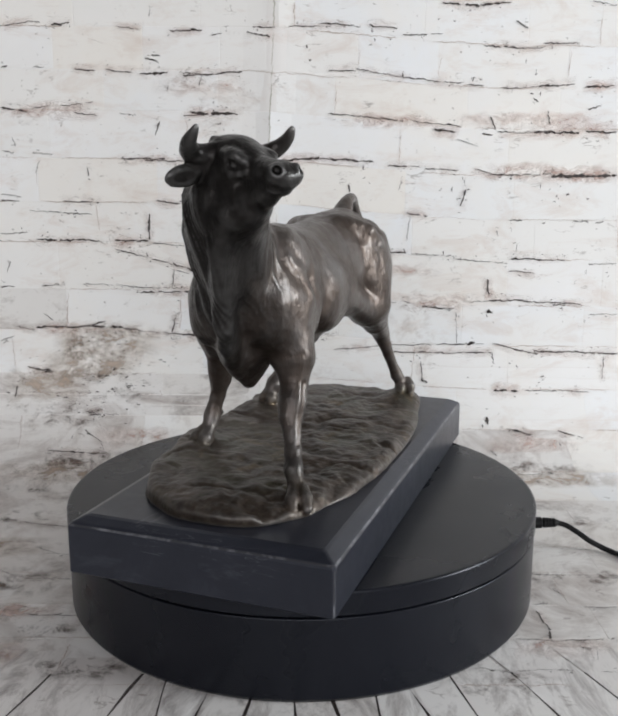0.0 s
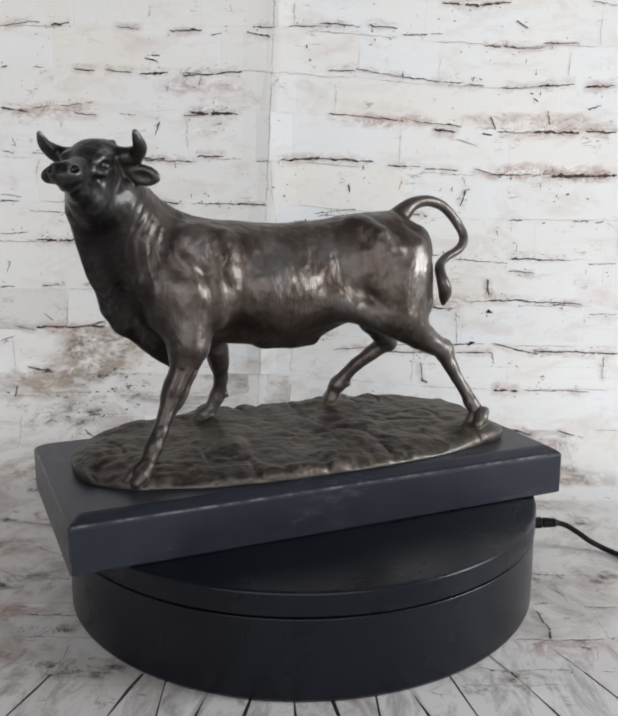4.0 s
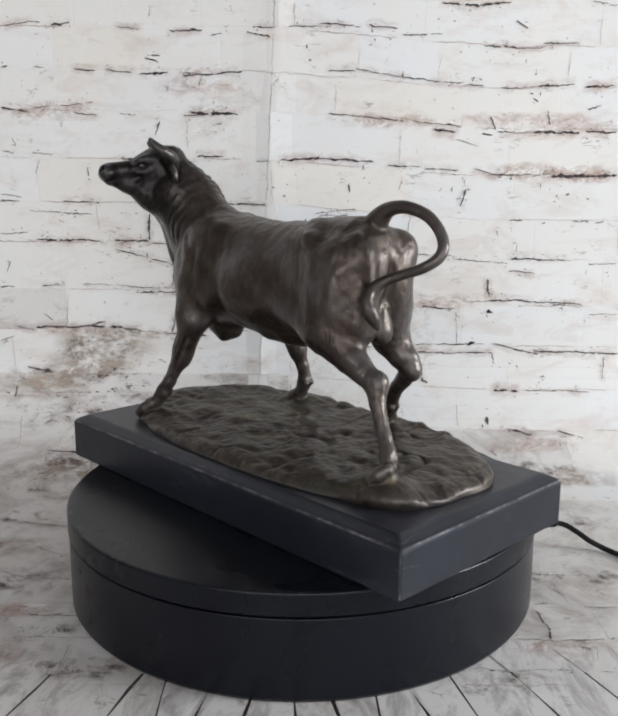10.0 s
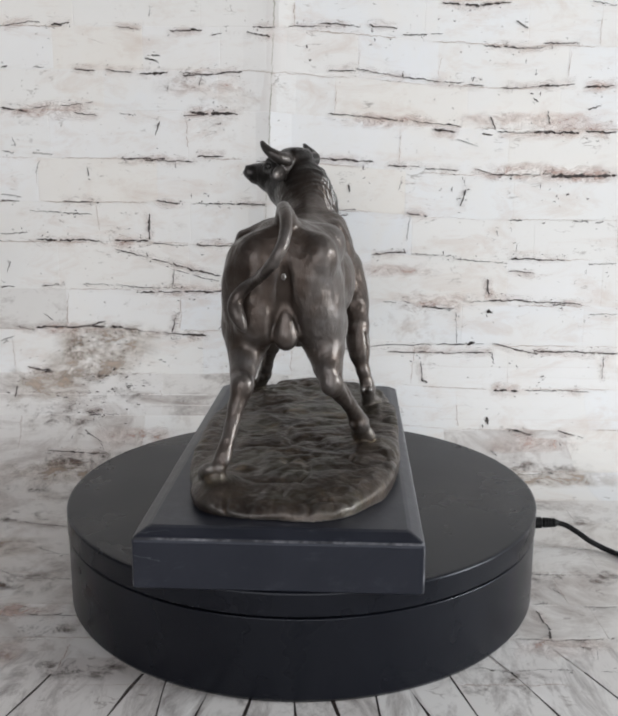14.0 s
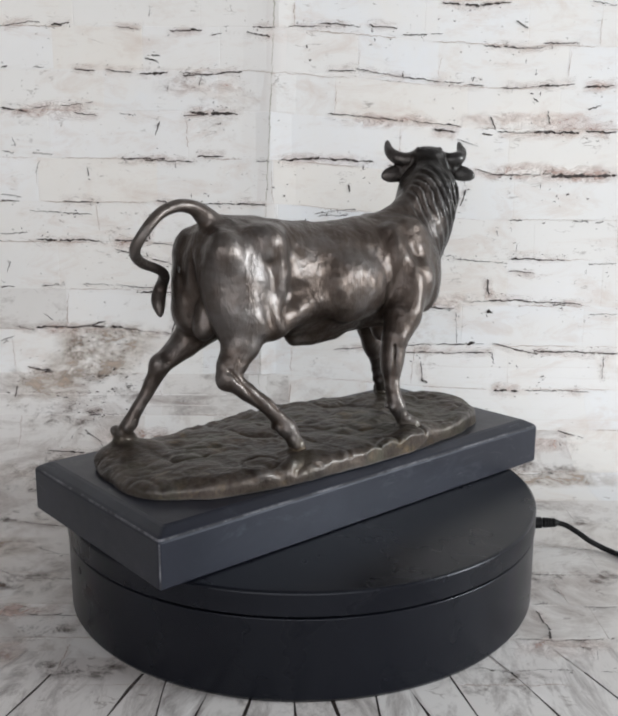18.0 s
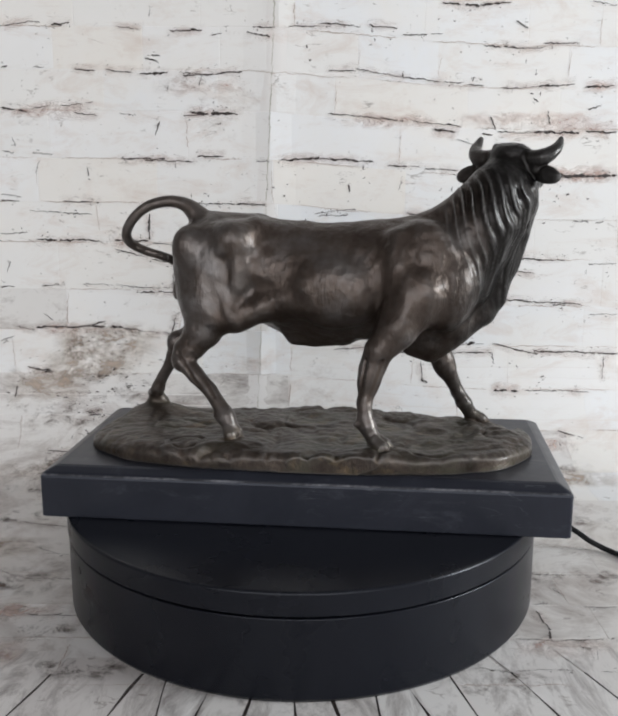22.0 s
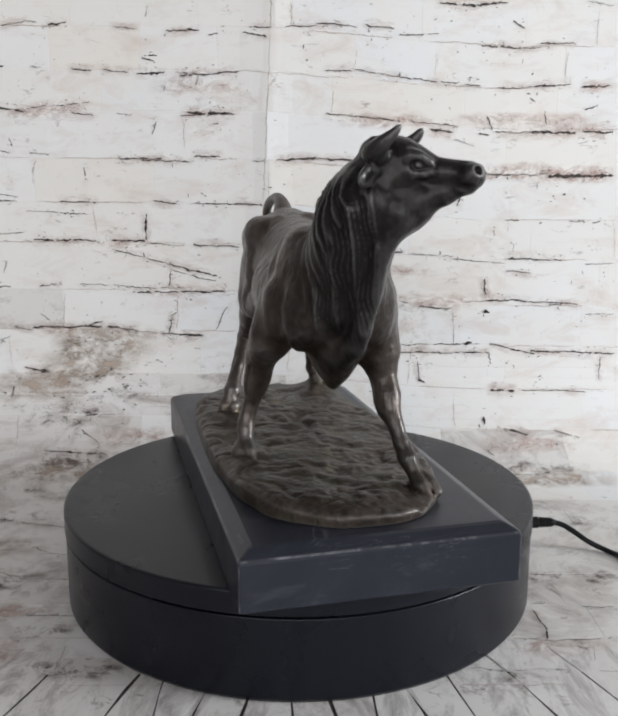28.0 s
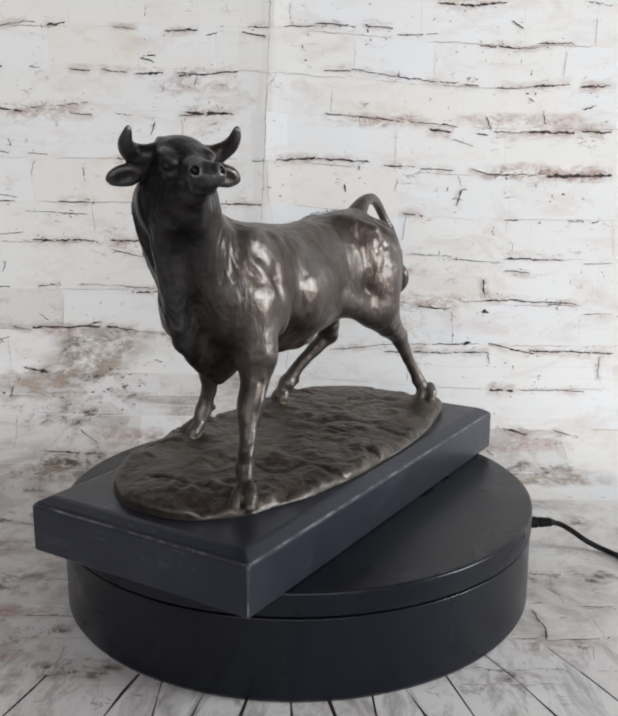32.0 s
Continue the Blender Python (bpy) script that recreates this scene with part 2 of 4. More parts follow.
# bricks: course edges up the sheet, courses tilt a little on one side of the fold
COURSES = (-0.339, -0.281, -0.233, -0.180, -0.130, -0.075, -0.019, 0.055, 0.117, 0.164, 0.213, 0.258, 0.309, 0.352, 0.398, 0.447, 0.488, 0.531, 0.572, 0.614, 0.657, 0.701, 0.745, 0.790)


def course_edge(k, u):
    v = COURSES[k]
    return v - 0.0065 * (u + 0.03) - 0.075 * max(0.0, min(1.0, (v + 0.02) / 0.1)) * max(0.0, min(u + 0.03, 0.2))


def brick_mesh(k, u0, u1, rng):
    gap = 0.0001
    n = 6
    verts, faces = [], []
    rows = ((0.0, 0.0), (0.0003, 0.0002))
    for inset, lift in rows:
        for side in (0, 1):
            for i in range(n + 1):
                u = u0 + gap + inset + (u1 - u0 - 2 * gap - 2 * inset) * i / n
                lo, hi = course_edge(k, u) + gap + inset, course_edge(k + 1, u) - gap - inset
                wob = 0.0012 * noise.noise(Vector((u * 60, k * 7.3 + side * 3, 0)))
                verts.append((u, (hi if side else lo) + wob, lift))
    m = n + 1
    steps = 4
    # face rows between low and high edge follow the sweep
    out = []
    for j in range(steps + 1):
        for i in range(m):
            a, b = verts[2 * m + i], verts[3 * m + i]
            out.append(sheet(a[0], a[1] + (b[1] - a[1]) * j / steps, a[2]))
    base = len(out)
    ring = [(0, i) for i in range(m)] + [(j, m - 1) for j in range(1, steps + 1)] + [(steps, i) for i in range(m - 2, -1, -1)] + [(j, 0) for j in range(steps - 1, 0, -1)]
    for j, i in ring:
        a, b = verts[i], verts[m + i]
        du = -0.0003 if i == 0 else 0.0003 if i == m - 1 else 0
        out.append(sheet(verts[2 * m + i][0] + du, a[1] + (b[1] - a[1]) * j / steps, 0.0))
    faces = [(j * m + i, j * m + i + 1, (j + 1) * m + i + 1, (j + 1) * m + i) for j in range(steps) for i in range(n)]
    c = len(ring)
    for r in range(c):
        (j0, i0), (j1, i1) = ring[r], ring[(r + 1) % c]
        faces.append((base + r, base + (r + 1) % c, j1 * m + i1, j0 * m + i0))
    mesh = bpy.data.meshes.new("brick")
    mesh.from_pydata(out, [], faces)
    return mesh


def bricks():
    rng, seams = random.Random(4), []
    for k in range(len(COURSES) - 1):
        u = -0.78 + rng.uniform(0, 0.1)
        while u < 0.7:
            wide = rng.uniform(0.075, 0.15)
            # the greyer, dirtier brick is likelier low down and towards both sides
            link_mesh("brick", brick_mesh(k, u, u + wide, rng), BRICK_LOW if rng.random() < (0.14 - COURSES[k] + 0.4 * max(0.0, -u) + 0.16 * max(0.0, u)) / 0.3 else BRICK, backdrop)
            seams.append((k, u, wide))
            u += wide
    # faint mortar seams round the bricks
    for k, u, wide in seams:
        if abs(u) > 0.42:
            continue
        lo, hi = course_edge(k, u), course_edge(k + 1, u)
        a, b = u + wide * rng.uniform(0, 0.3), u + wide * rng.uniform(0.6, 1)
        c, d = lo + (hi - lo) * rng.uniform(0, 0.4), lo + (hi - lo) * rng.uniform(0.6, 1)
        for chance, row in ((0.75, (a, course_edge(k, a), b, course_edge(k, b))), (0.35, (u, c, u + rng.uniform(-0.004, 0.004), d))):
            if rng.random() < chance:
                verts, faces = [], []
                ribbon(verts, faces, *(w * 1000 for w in row), rng.uniform(0.4, 1.0), u * 31 + k, 0.0009, rng)
                mesh = bpy.data.meshes.new("mortar_seam")
                mesh.from_pydata(verts, [], faces)
                link_mesh("mortar_seam", mesh, SEAM_INK, backdrop)


CRACKS = [0]


def ribbon(verts, faces, u0, v0, u1, v1, wide, seed, lift, rng):
    """One ragged run of ink from place to place, millimetres on the sheet."""
    length = math.hypot(u1 - u0, v1 - v0) + 0.01
    n = max(3, int(length / 1.6))
    du, dv = (u1 - u0) / length, (v1 - v0) / length
    first = len(verts)
    for i in range(n + 1):
        s = i / n
        at = s * length
        bend = 1.3 * noise.noise(Vector((at * 0.07, seed * 3.7, 0))) + 1.2 * noise.noise(Vector((at * 0.3, seed * 1.7, 5))) + 0.15 * rng.uniform(-1, 1)
        body = 0.35 + 1.1 * abs(noise.noise(Vector((at * 0.16, seed * 2.3, 9)))) + 0.15 * rng.uniform(-1, 1)
        half = 0.5 * wide * min(1, 0.3 + 8 * s, 0.3 + 8 * (1 - s)) * max(0.15, body)
        u, v = u0 + du * at - dv * bend, v0 + dv * at + du * bend
        for sign in (-1, 1):
            verts.append(sheet((u - dv * half * sign) / 1000, (v + du * half * sign) / 1000, lift))
    faces.extend((first + 2 * i, first + 2 * i + 2, first + 2 * i + 3, first + 2 * i + 1) for i in range(n))


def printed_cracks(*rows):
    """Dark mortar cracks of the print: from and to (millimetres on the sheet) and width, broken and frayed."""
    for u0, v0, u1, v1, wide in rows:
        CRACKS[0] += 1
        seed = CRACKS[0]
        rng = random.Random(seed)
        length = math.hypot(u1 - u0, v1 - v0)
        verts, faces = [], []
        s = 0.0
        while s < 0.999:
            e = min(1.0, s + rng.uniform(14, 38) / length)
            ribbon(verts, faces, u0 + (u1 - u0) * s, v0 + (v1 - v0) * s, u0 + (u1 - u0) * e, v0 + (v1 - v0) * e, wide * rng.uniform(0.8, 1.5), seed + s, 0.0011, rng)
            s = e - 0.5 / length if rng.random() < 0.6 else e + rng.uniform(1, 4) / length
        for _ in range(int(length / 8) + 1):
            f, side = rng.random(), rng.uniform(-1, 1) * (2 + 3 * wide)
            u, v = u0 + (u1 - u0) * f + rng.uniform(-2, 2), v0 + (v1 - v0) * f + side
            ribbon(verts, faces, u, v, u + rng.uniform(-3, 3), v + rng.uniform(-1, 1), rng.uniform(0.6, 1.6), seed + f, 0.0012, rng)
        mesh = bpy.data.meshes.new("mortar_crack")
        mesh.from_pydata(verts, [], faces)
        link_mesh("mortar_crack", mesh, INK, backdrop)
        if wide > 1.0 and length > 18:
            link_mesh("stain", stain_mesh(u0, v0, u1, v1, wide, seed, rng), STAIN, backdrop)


def stain_mesh(u0, v0, u1, v1, wide, seed, rng):
    """A rusty bloom along a crack, strongest in the middle."""
    length = math.hypot(u1 - u0, v1 - v0)
    du, dv = (u1 - u0) / length, (v1 - v0) / length
    n, m = max(4, int(length / 5)), 4
    verts, strength = [], []
    drop = rng.uniform(-2, 2)
    for i in range(n + 1):
        at = -5 + (length + 10) * i / n
        half = (5 + 2.6 * wide) * (0.7 + 0.5 * noise.noise(Vector((at * 0.06, seed, 3))))
        for j in range(m + 1):
            w = 2 * j / m - 1
            verts.append(sheet((u0 + du * at - dv * half * w) / 1000, (v0 + dv * at + du * half * w + drop) / 1000, 0.0008))
            strength.append((1 - w * w) * min(1, 4 * i / n, 4 * (n - i) / n) * min(1.0, 0.14 + 0.2 * wide))
    mesh = bpy.data.meshes.new("stain")
    mesh.from_pydata(verts, [], [(i * (m + 1) + j, (i + 1) * (m + 1) + j, (i + 1) * (m + 1) + j + 1, i * (m + 1) + j + 1) for i in range(n) for j in range(m)])
    mesh.attributes.new("ink", "FLOAT", "POINT").data.foreach_set("value", strength)
    return mesh


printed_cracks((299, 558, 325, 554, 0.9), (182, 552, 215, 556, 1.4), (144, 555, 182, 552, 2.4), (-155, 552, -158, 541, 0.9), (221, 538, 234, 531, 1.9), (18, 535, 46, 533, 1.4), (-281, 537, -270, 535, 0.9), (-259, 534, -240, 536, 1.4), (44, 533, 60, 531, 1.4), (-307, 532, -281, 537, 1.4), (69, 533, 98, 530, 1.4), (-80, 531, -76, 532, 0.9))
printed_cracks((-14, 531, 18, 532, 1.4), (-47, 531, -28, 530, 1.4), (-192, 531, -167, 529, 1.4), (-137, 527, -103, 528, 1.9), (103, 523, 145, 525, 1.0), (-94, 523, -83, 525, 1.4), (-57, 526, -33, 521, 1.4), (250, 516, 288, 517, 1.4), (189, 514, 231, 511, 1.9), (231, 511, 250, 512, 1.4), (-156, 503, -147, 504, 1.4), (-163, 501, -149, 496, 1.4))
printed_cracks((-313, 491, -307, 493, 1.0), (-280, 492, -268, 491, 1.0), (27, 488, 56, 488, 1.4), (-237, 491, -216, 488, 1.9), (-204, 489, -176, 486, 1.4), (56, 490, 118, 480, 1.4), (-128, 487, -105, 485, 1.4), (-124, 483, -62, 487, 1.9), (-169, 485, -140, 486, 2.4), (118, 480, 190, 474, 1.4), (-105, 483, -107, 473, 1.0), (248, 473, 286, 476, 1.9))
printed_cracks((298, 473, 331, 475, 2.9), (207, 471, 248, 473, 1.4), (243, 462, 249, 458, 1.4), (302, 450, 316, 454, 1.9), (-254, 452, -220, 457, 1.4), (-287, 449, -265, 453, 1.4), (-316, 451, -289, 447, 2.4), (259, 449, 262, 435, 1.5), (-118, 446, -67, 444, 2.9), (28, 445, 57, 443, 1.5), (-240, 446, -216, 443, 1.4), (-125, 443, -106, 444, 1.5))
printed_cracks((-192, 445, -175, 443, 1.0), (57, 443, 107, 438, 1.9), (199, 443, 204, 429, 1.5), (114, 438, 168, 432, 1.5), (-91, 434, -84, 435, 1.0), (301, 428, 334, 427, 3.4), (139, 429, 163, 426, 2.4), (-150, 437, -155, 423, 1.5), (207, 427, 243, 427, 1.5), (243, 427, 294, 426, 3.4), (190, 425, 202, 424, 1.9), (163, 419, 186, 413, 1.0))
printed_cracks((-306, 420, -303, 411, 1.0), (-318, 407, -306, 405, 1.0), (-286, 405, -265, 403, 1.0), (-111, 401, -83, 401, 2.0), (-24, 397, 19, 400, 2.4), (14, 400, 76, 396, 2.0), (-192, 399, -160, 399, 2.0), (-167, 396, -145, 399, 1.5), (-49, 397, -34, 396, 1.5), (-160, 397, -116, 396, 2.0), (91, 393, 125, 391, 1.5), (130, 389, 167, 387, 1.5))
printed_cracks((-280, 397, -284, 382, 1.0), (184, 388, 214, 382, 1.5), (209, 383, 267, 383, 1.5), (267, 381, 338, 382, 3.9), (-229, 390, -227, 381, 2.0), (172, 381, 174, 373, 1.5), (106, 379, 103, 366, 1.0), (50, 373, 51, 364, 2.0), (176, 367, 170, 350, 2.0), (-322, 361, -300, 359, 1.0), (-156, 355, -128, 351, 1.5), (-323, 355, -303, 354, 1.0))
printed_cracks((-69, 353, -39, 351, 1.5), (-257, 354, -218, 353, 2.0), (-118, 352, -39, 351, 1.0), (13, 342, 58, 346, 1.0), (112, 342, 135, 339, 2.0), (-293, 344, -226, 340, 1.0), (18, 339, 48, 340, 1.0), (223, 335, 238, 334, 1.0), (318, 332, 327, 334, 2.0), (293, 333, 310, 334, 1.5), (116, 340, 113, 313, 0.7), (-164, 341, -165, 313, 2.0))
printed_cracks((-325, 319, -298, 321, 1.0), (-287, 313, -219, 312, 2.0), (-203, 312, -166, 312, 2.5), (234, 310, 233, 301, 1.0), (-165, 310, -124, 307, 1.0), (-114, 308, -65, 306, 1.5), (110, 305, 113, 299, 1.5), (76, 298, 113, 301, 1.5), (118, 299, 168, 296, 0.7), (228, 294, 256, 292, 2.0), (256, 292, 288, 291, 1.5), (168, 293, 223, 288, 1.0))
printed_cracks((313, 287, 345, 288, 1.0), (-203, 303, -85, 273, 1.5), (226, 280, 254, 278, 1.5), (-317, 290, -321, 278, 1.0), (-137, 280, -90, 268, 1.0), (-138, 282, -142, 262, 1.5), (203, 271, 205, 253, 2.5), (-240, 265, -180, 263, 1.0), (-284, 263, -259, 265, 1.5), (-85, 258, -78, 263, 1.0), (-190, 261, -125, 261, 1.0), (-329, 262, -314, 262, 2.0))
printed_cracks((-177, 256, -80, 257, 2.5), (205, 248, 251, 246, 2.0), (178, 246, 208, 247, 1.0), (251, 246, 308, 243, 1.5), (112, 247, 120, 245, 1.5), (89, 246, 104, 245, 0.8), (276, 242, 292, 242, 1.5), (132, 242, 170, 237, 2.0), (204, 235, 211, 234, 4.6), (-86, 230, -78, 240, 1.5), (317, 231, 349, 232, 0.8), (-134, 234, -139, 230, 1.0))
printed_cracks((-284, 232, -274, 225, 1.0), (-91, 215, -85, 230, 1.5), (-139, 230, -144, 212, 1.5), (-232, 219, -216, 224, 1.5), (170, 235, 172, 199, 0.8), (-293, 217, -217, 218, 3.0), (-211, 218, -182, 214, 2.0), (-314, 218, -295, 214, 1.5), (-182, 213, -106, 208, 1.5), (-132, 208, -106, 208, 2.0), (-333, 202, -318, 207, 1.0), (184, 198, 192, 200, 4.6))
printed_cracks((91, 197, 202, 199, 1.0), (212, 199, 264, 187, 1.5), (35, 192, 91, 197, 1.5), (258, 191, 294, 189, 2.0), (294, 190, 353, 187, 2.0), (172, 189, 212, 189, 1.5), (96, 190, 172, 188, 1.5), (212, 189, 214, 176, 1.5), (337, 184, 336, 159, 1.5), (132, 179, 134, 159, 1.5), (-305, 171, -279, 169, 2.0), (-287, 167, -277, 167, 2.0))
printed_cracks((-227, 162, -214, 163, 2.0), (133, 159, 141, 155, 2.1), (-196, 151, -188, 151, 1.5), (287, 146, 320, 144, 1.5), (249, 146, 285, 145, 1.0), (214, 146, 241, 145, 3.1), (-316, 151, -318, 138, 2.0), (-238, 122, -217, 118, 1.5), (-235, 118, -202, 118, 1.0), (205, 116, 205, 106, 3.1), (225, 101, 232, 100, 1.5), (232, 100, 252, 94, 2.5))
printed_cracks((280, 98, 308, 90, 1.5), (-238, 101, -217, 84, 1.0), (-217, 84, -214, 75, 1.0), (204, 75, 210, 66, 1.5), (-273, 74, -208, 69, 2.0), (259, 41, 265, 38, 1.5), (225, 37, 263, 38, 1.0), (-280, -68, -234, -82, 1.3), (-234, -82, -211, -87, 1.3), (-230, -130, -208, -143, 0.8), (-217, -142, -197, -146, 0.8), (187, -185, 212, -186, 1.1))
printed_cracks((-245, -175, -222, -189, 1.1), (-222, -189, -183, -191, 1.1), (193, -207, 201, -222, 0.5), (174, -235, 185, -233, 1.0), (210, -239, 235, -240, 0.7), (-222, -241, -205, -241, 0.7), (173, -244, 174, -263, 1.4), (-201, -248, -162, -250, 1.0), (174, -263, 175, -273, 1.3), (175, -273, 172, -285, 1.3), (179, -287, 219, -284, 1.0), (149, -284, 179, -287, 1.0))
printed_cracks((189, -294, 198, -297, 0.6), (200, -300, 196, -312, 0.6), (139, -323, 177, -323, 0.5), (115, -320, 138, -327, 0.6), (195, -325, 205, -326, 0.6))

def printed_bloom(u0, u1, v, wide, mat=None):
    """A large rusty stain of the print, millimetres on the sheet."""
    rng = random.Random(int(u0))
    link_mesh("stain", stain_mesh(u0, v, u1, v, wide, u0, rng), mat or STAIN, backdrop)


printed_bloom(-272, -160, 200, 10, EARTH)
printed_bloom(-330, -240, 150, 9, EARTH)
printed_bloom(-320, -200, 40, 9, EARTH)
printed_bloom(200, 330, 30, 8, EARTH)
printed_bloom(-330, -220, -130, 10, EARTH)
printed_bloom(-285, -180, 172, 8, EARTH)
printed_bloom(-258, -202, 193, 7, GRIME)
printed_bloom(-251, -212, 165, 4, GRIME)
printed_bloom(-306, -212, 118, 7, GRIME)
printed_bloom(-297, -187, 58, 7, GRIME)
printed_bloom(-237, -147, 147, 5, GRIME)
printed_bloom(-317, -257, 8, 6, GRIME)
printed_bloom(-227, -138, 92, 6)
printed_bloom(-317, -228, -61, 8, GRIME)
printed_bloom(-299, -189, -198, 9, GRIME)
printed_bloom(-270, -150, -272, 7, GRIME)
printed_bloom(166, 283, -189, 6, GRIME)
printed_bloom(-190, -111, -317, 6, GRIME)
printed_bloom(-61, 38, -349, 6, GRIME)
printed_bloom(87, 165, -337, 5, GRIME)
printed_bloom(-290, -220, -339, 7, GRIME)
printed_bloom(186, 293, -74, 5, GRIME)
printed_bloom(208, 307, 51, 4, GRIME)
printed_bloom(-303, -234, 450, 4)
printed_bloom(153, 323, 437, 3)
printed_bloom(183, 327, 387, 4)
printed_bloom(44, 133, 438, 3)
printed_bloom(62, 152, 279, 3)
printed_bloom(102, 192, 248, 4)
printed_bloom(-154, -55, 474, 3)
printed_bloom(199, 298, 82, 5)
printed_bloom(-250, -190, -296, 8)
printed_bloom(-239, -180, -242, 6)
printed_bloom(146, 210, -294, 6)


def printed_specks():
    """Flecks of dark ink, singly and in small swarms."""
    rng = random.Random(31)
    verts, faces = [], []
    for _ in range(110):
        u, v = rng.uniform(-360, 360), rng.uniform(-40, 560)
        for _ in range(rng.choice((1, 1, 2, 4))):
            a, b = u + rng.gauss(0, 7), v + rng.gauss(0, 5)
            up = rng.random() < 0.4
            ribbon(verts, faces, a, b, a + (rng.uniform(-1, 1) if up else rng.uniform(1, 4)), b + (rng.uniform(1.5, 6) if up else rng.uniform(-1, 1)), rng.uniform(0.7, 2.0), a, 0.0012, rng)
    for _ in range(90):
        a, b = rng.gauss(-235, 45), rng.gauss(165, 26)
        ribbon(verts, faces, a, b, a + rng.uniform(0.8, 5), b + rng.uniform(-0.8, 0.8), rng.uniform(0.8, 2.6), a, 0.0013, rng)
    mesh = bpy.data.meshes.new("ink_specks")
    mesh.from_pydata(verts, [], faces)
    link_mesh("ink_specks", mesh, INK, backdrop)


printed_specks()


def crease():
    """The dull line drawn on the print along the fold of the sheet."""
    rng, verts, faces = random.Random(17), [], []
    v = 660.0
    while v > 60:
        e = v - rng.uniform(25, 70)
        row = [w for q in (v, e) for w in (-27.6 - (560 - q) * 0.05, q)]
        ribbon(verts, faces, *row, rng.uniform(0.8, 1.9), v, 0.0012, rng)
        v = e + rng.uniform(-3, 2)
    mesh = bpy.data.meshes.new("crease")
    mesh.from_pydata(verts, [], faces)
    link_mesh("crease", mesh, CREASE, backdrop, "dull vertical crease in the print")


crease()
PLANK_EDGES = ((-0.217, -0.270), (-0.184, -0.237), (-0.153, -0.190), (-0.092, -0.131), (-0.086, -0.088), (-0.052, -0.070), (-0.024, -0.041), (-0.005, -0.004), (0.010, 0.029), (0.042, 0.049), (0.055, 0.087), (0.086, 0.115), (0.120, 0.174), (0.169, 0.222), (0.207, 0.277))


def plank_edge(k, v):
    """Edges of the printed planks, which fan out towards the viewer."""
    far, near = PLANK_EDGES[k]
    return far + (near - far) * (-0.29 - v) / 0.13


def planks():
    rng = random.Random(9)
    for k in range(len(PLANK_EDGES) - 1):
        far = PLANK_END + rng.uniform(-0.006, 0.03)
        verts = []
        for j in range(9):
            v = far + (-0.6 - far) * j / 8
            a, b = plank_edge(k, v) + 0.0007, plank_edge(k + 1, v) - 0.0007
            for i in range(5):
                verts.append(sheet(a + (b - a) * i / 4 + 0.004 * noise.noise(Vector((v * 22, k + (i > 2), 0))), v, 0.0007))
        mesh = bpy.data.meshes.new("plank")
        mesh.from_pydata(verts, [], [(j * 5 + i, (j + 1) * 5 + i, (j + 1) * 5 + i + 1, j * 5 + i + 1) for j in range(8) for i in range(4)])
        link_mesh("plank", mesh, PLANK, backdrop)
    # dark joints under the planks
    verts = [sheet(u, v, 0.0005) for v in (PLANK_END - 0.02, -0.6) for u in (plank_edge(0, v), plank_edge(len(PLANK_EDGES) - 1, v))]
    mesh = bpy.data.meshes.new("plank_joints")
    mesh.from_pydata(verts, [], [(0, 2, 3, 1)])
    link_mesh("plank_joints", mesh, INK, backdrop)


PLANK_END = -0.305
planks()

# ---- turntable ----
TOP = 0.0748


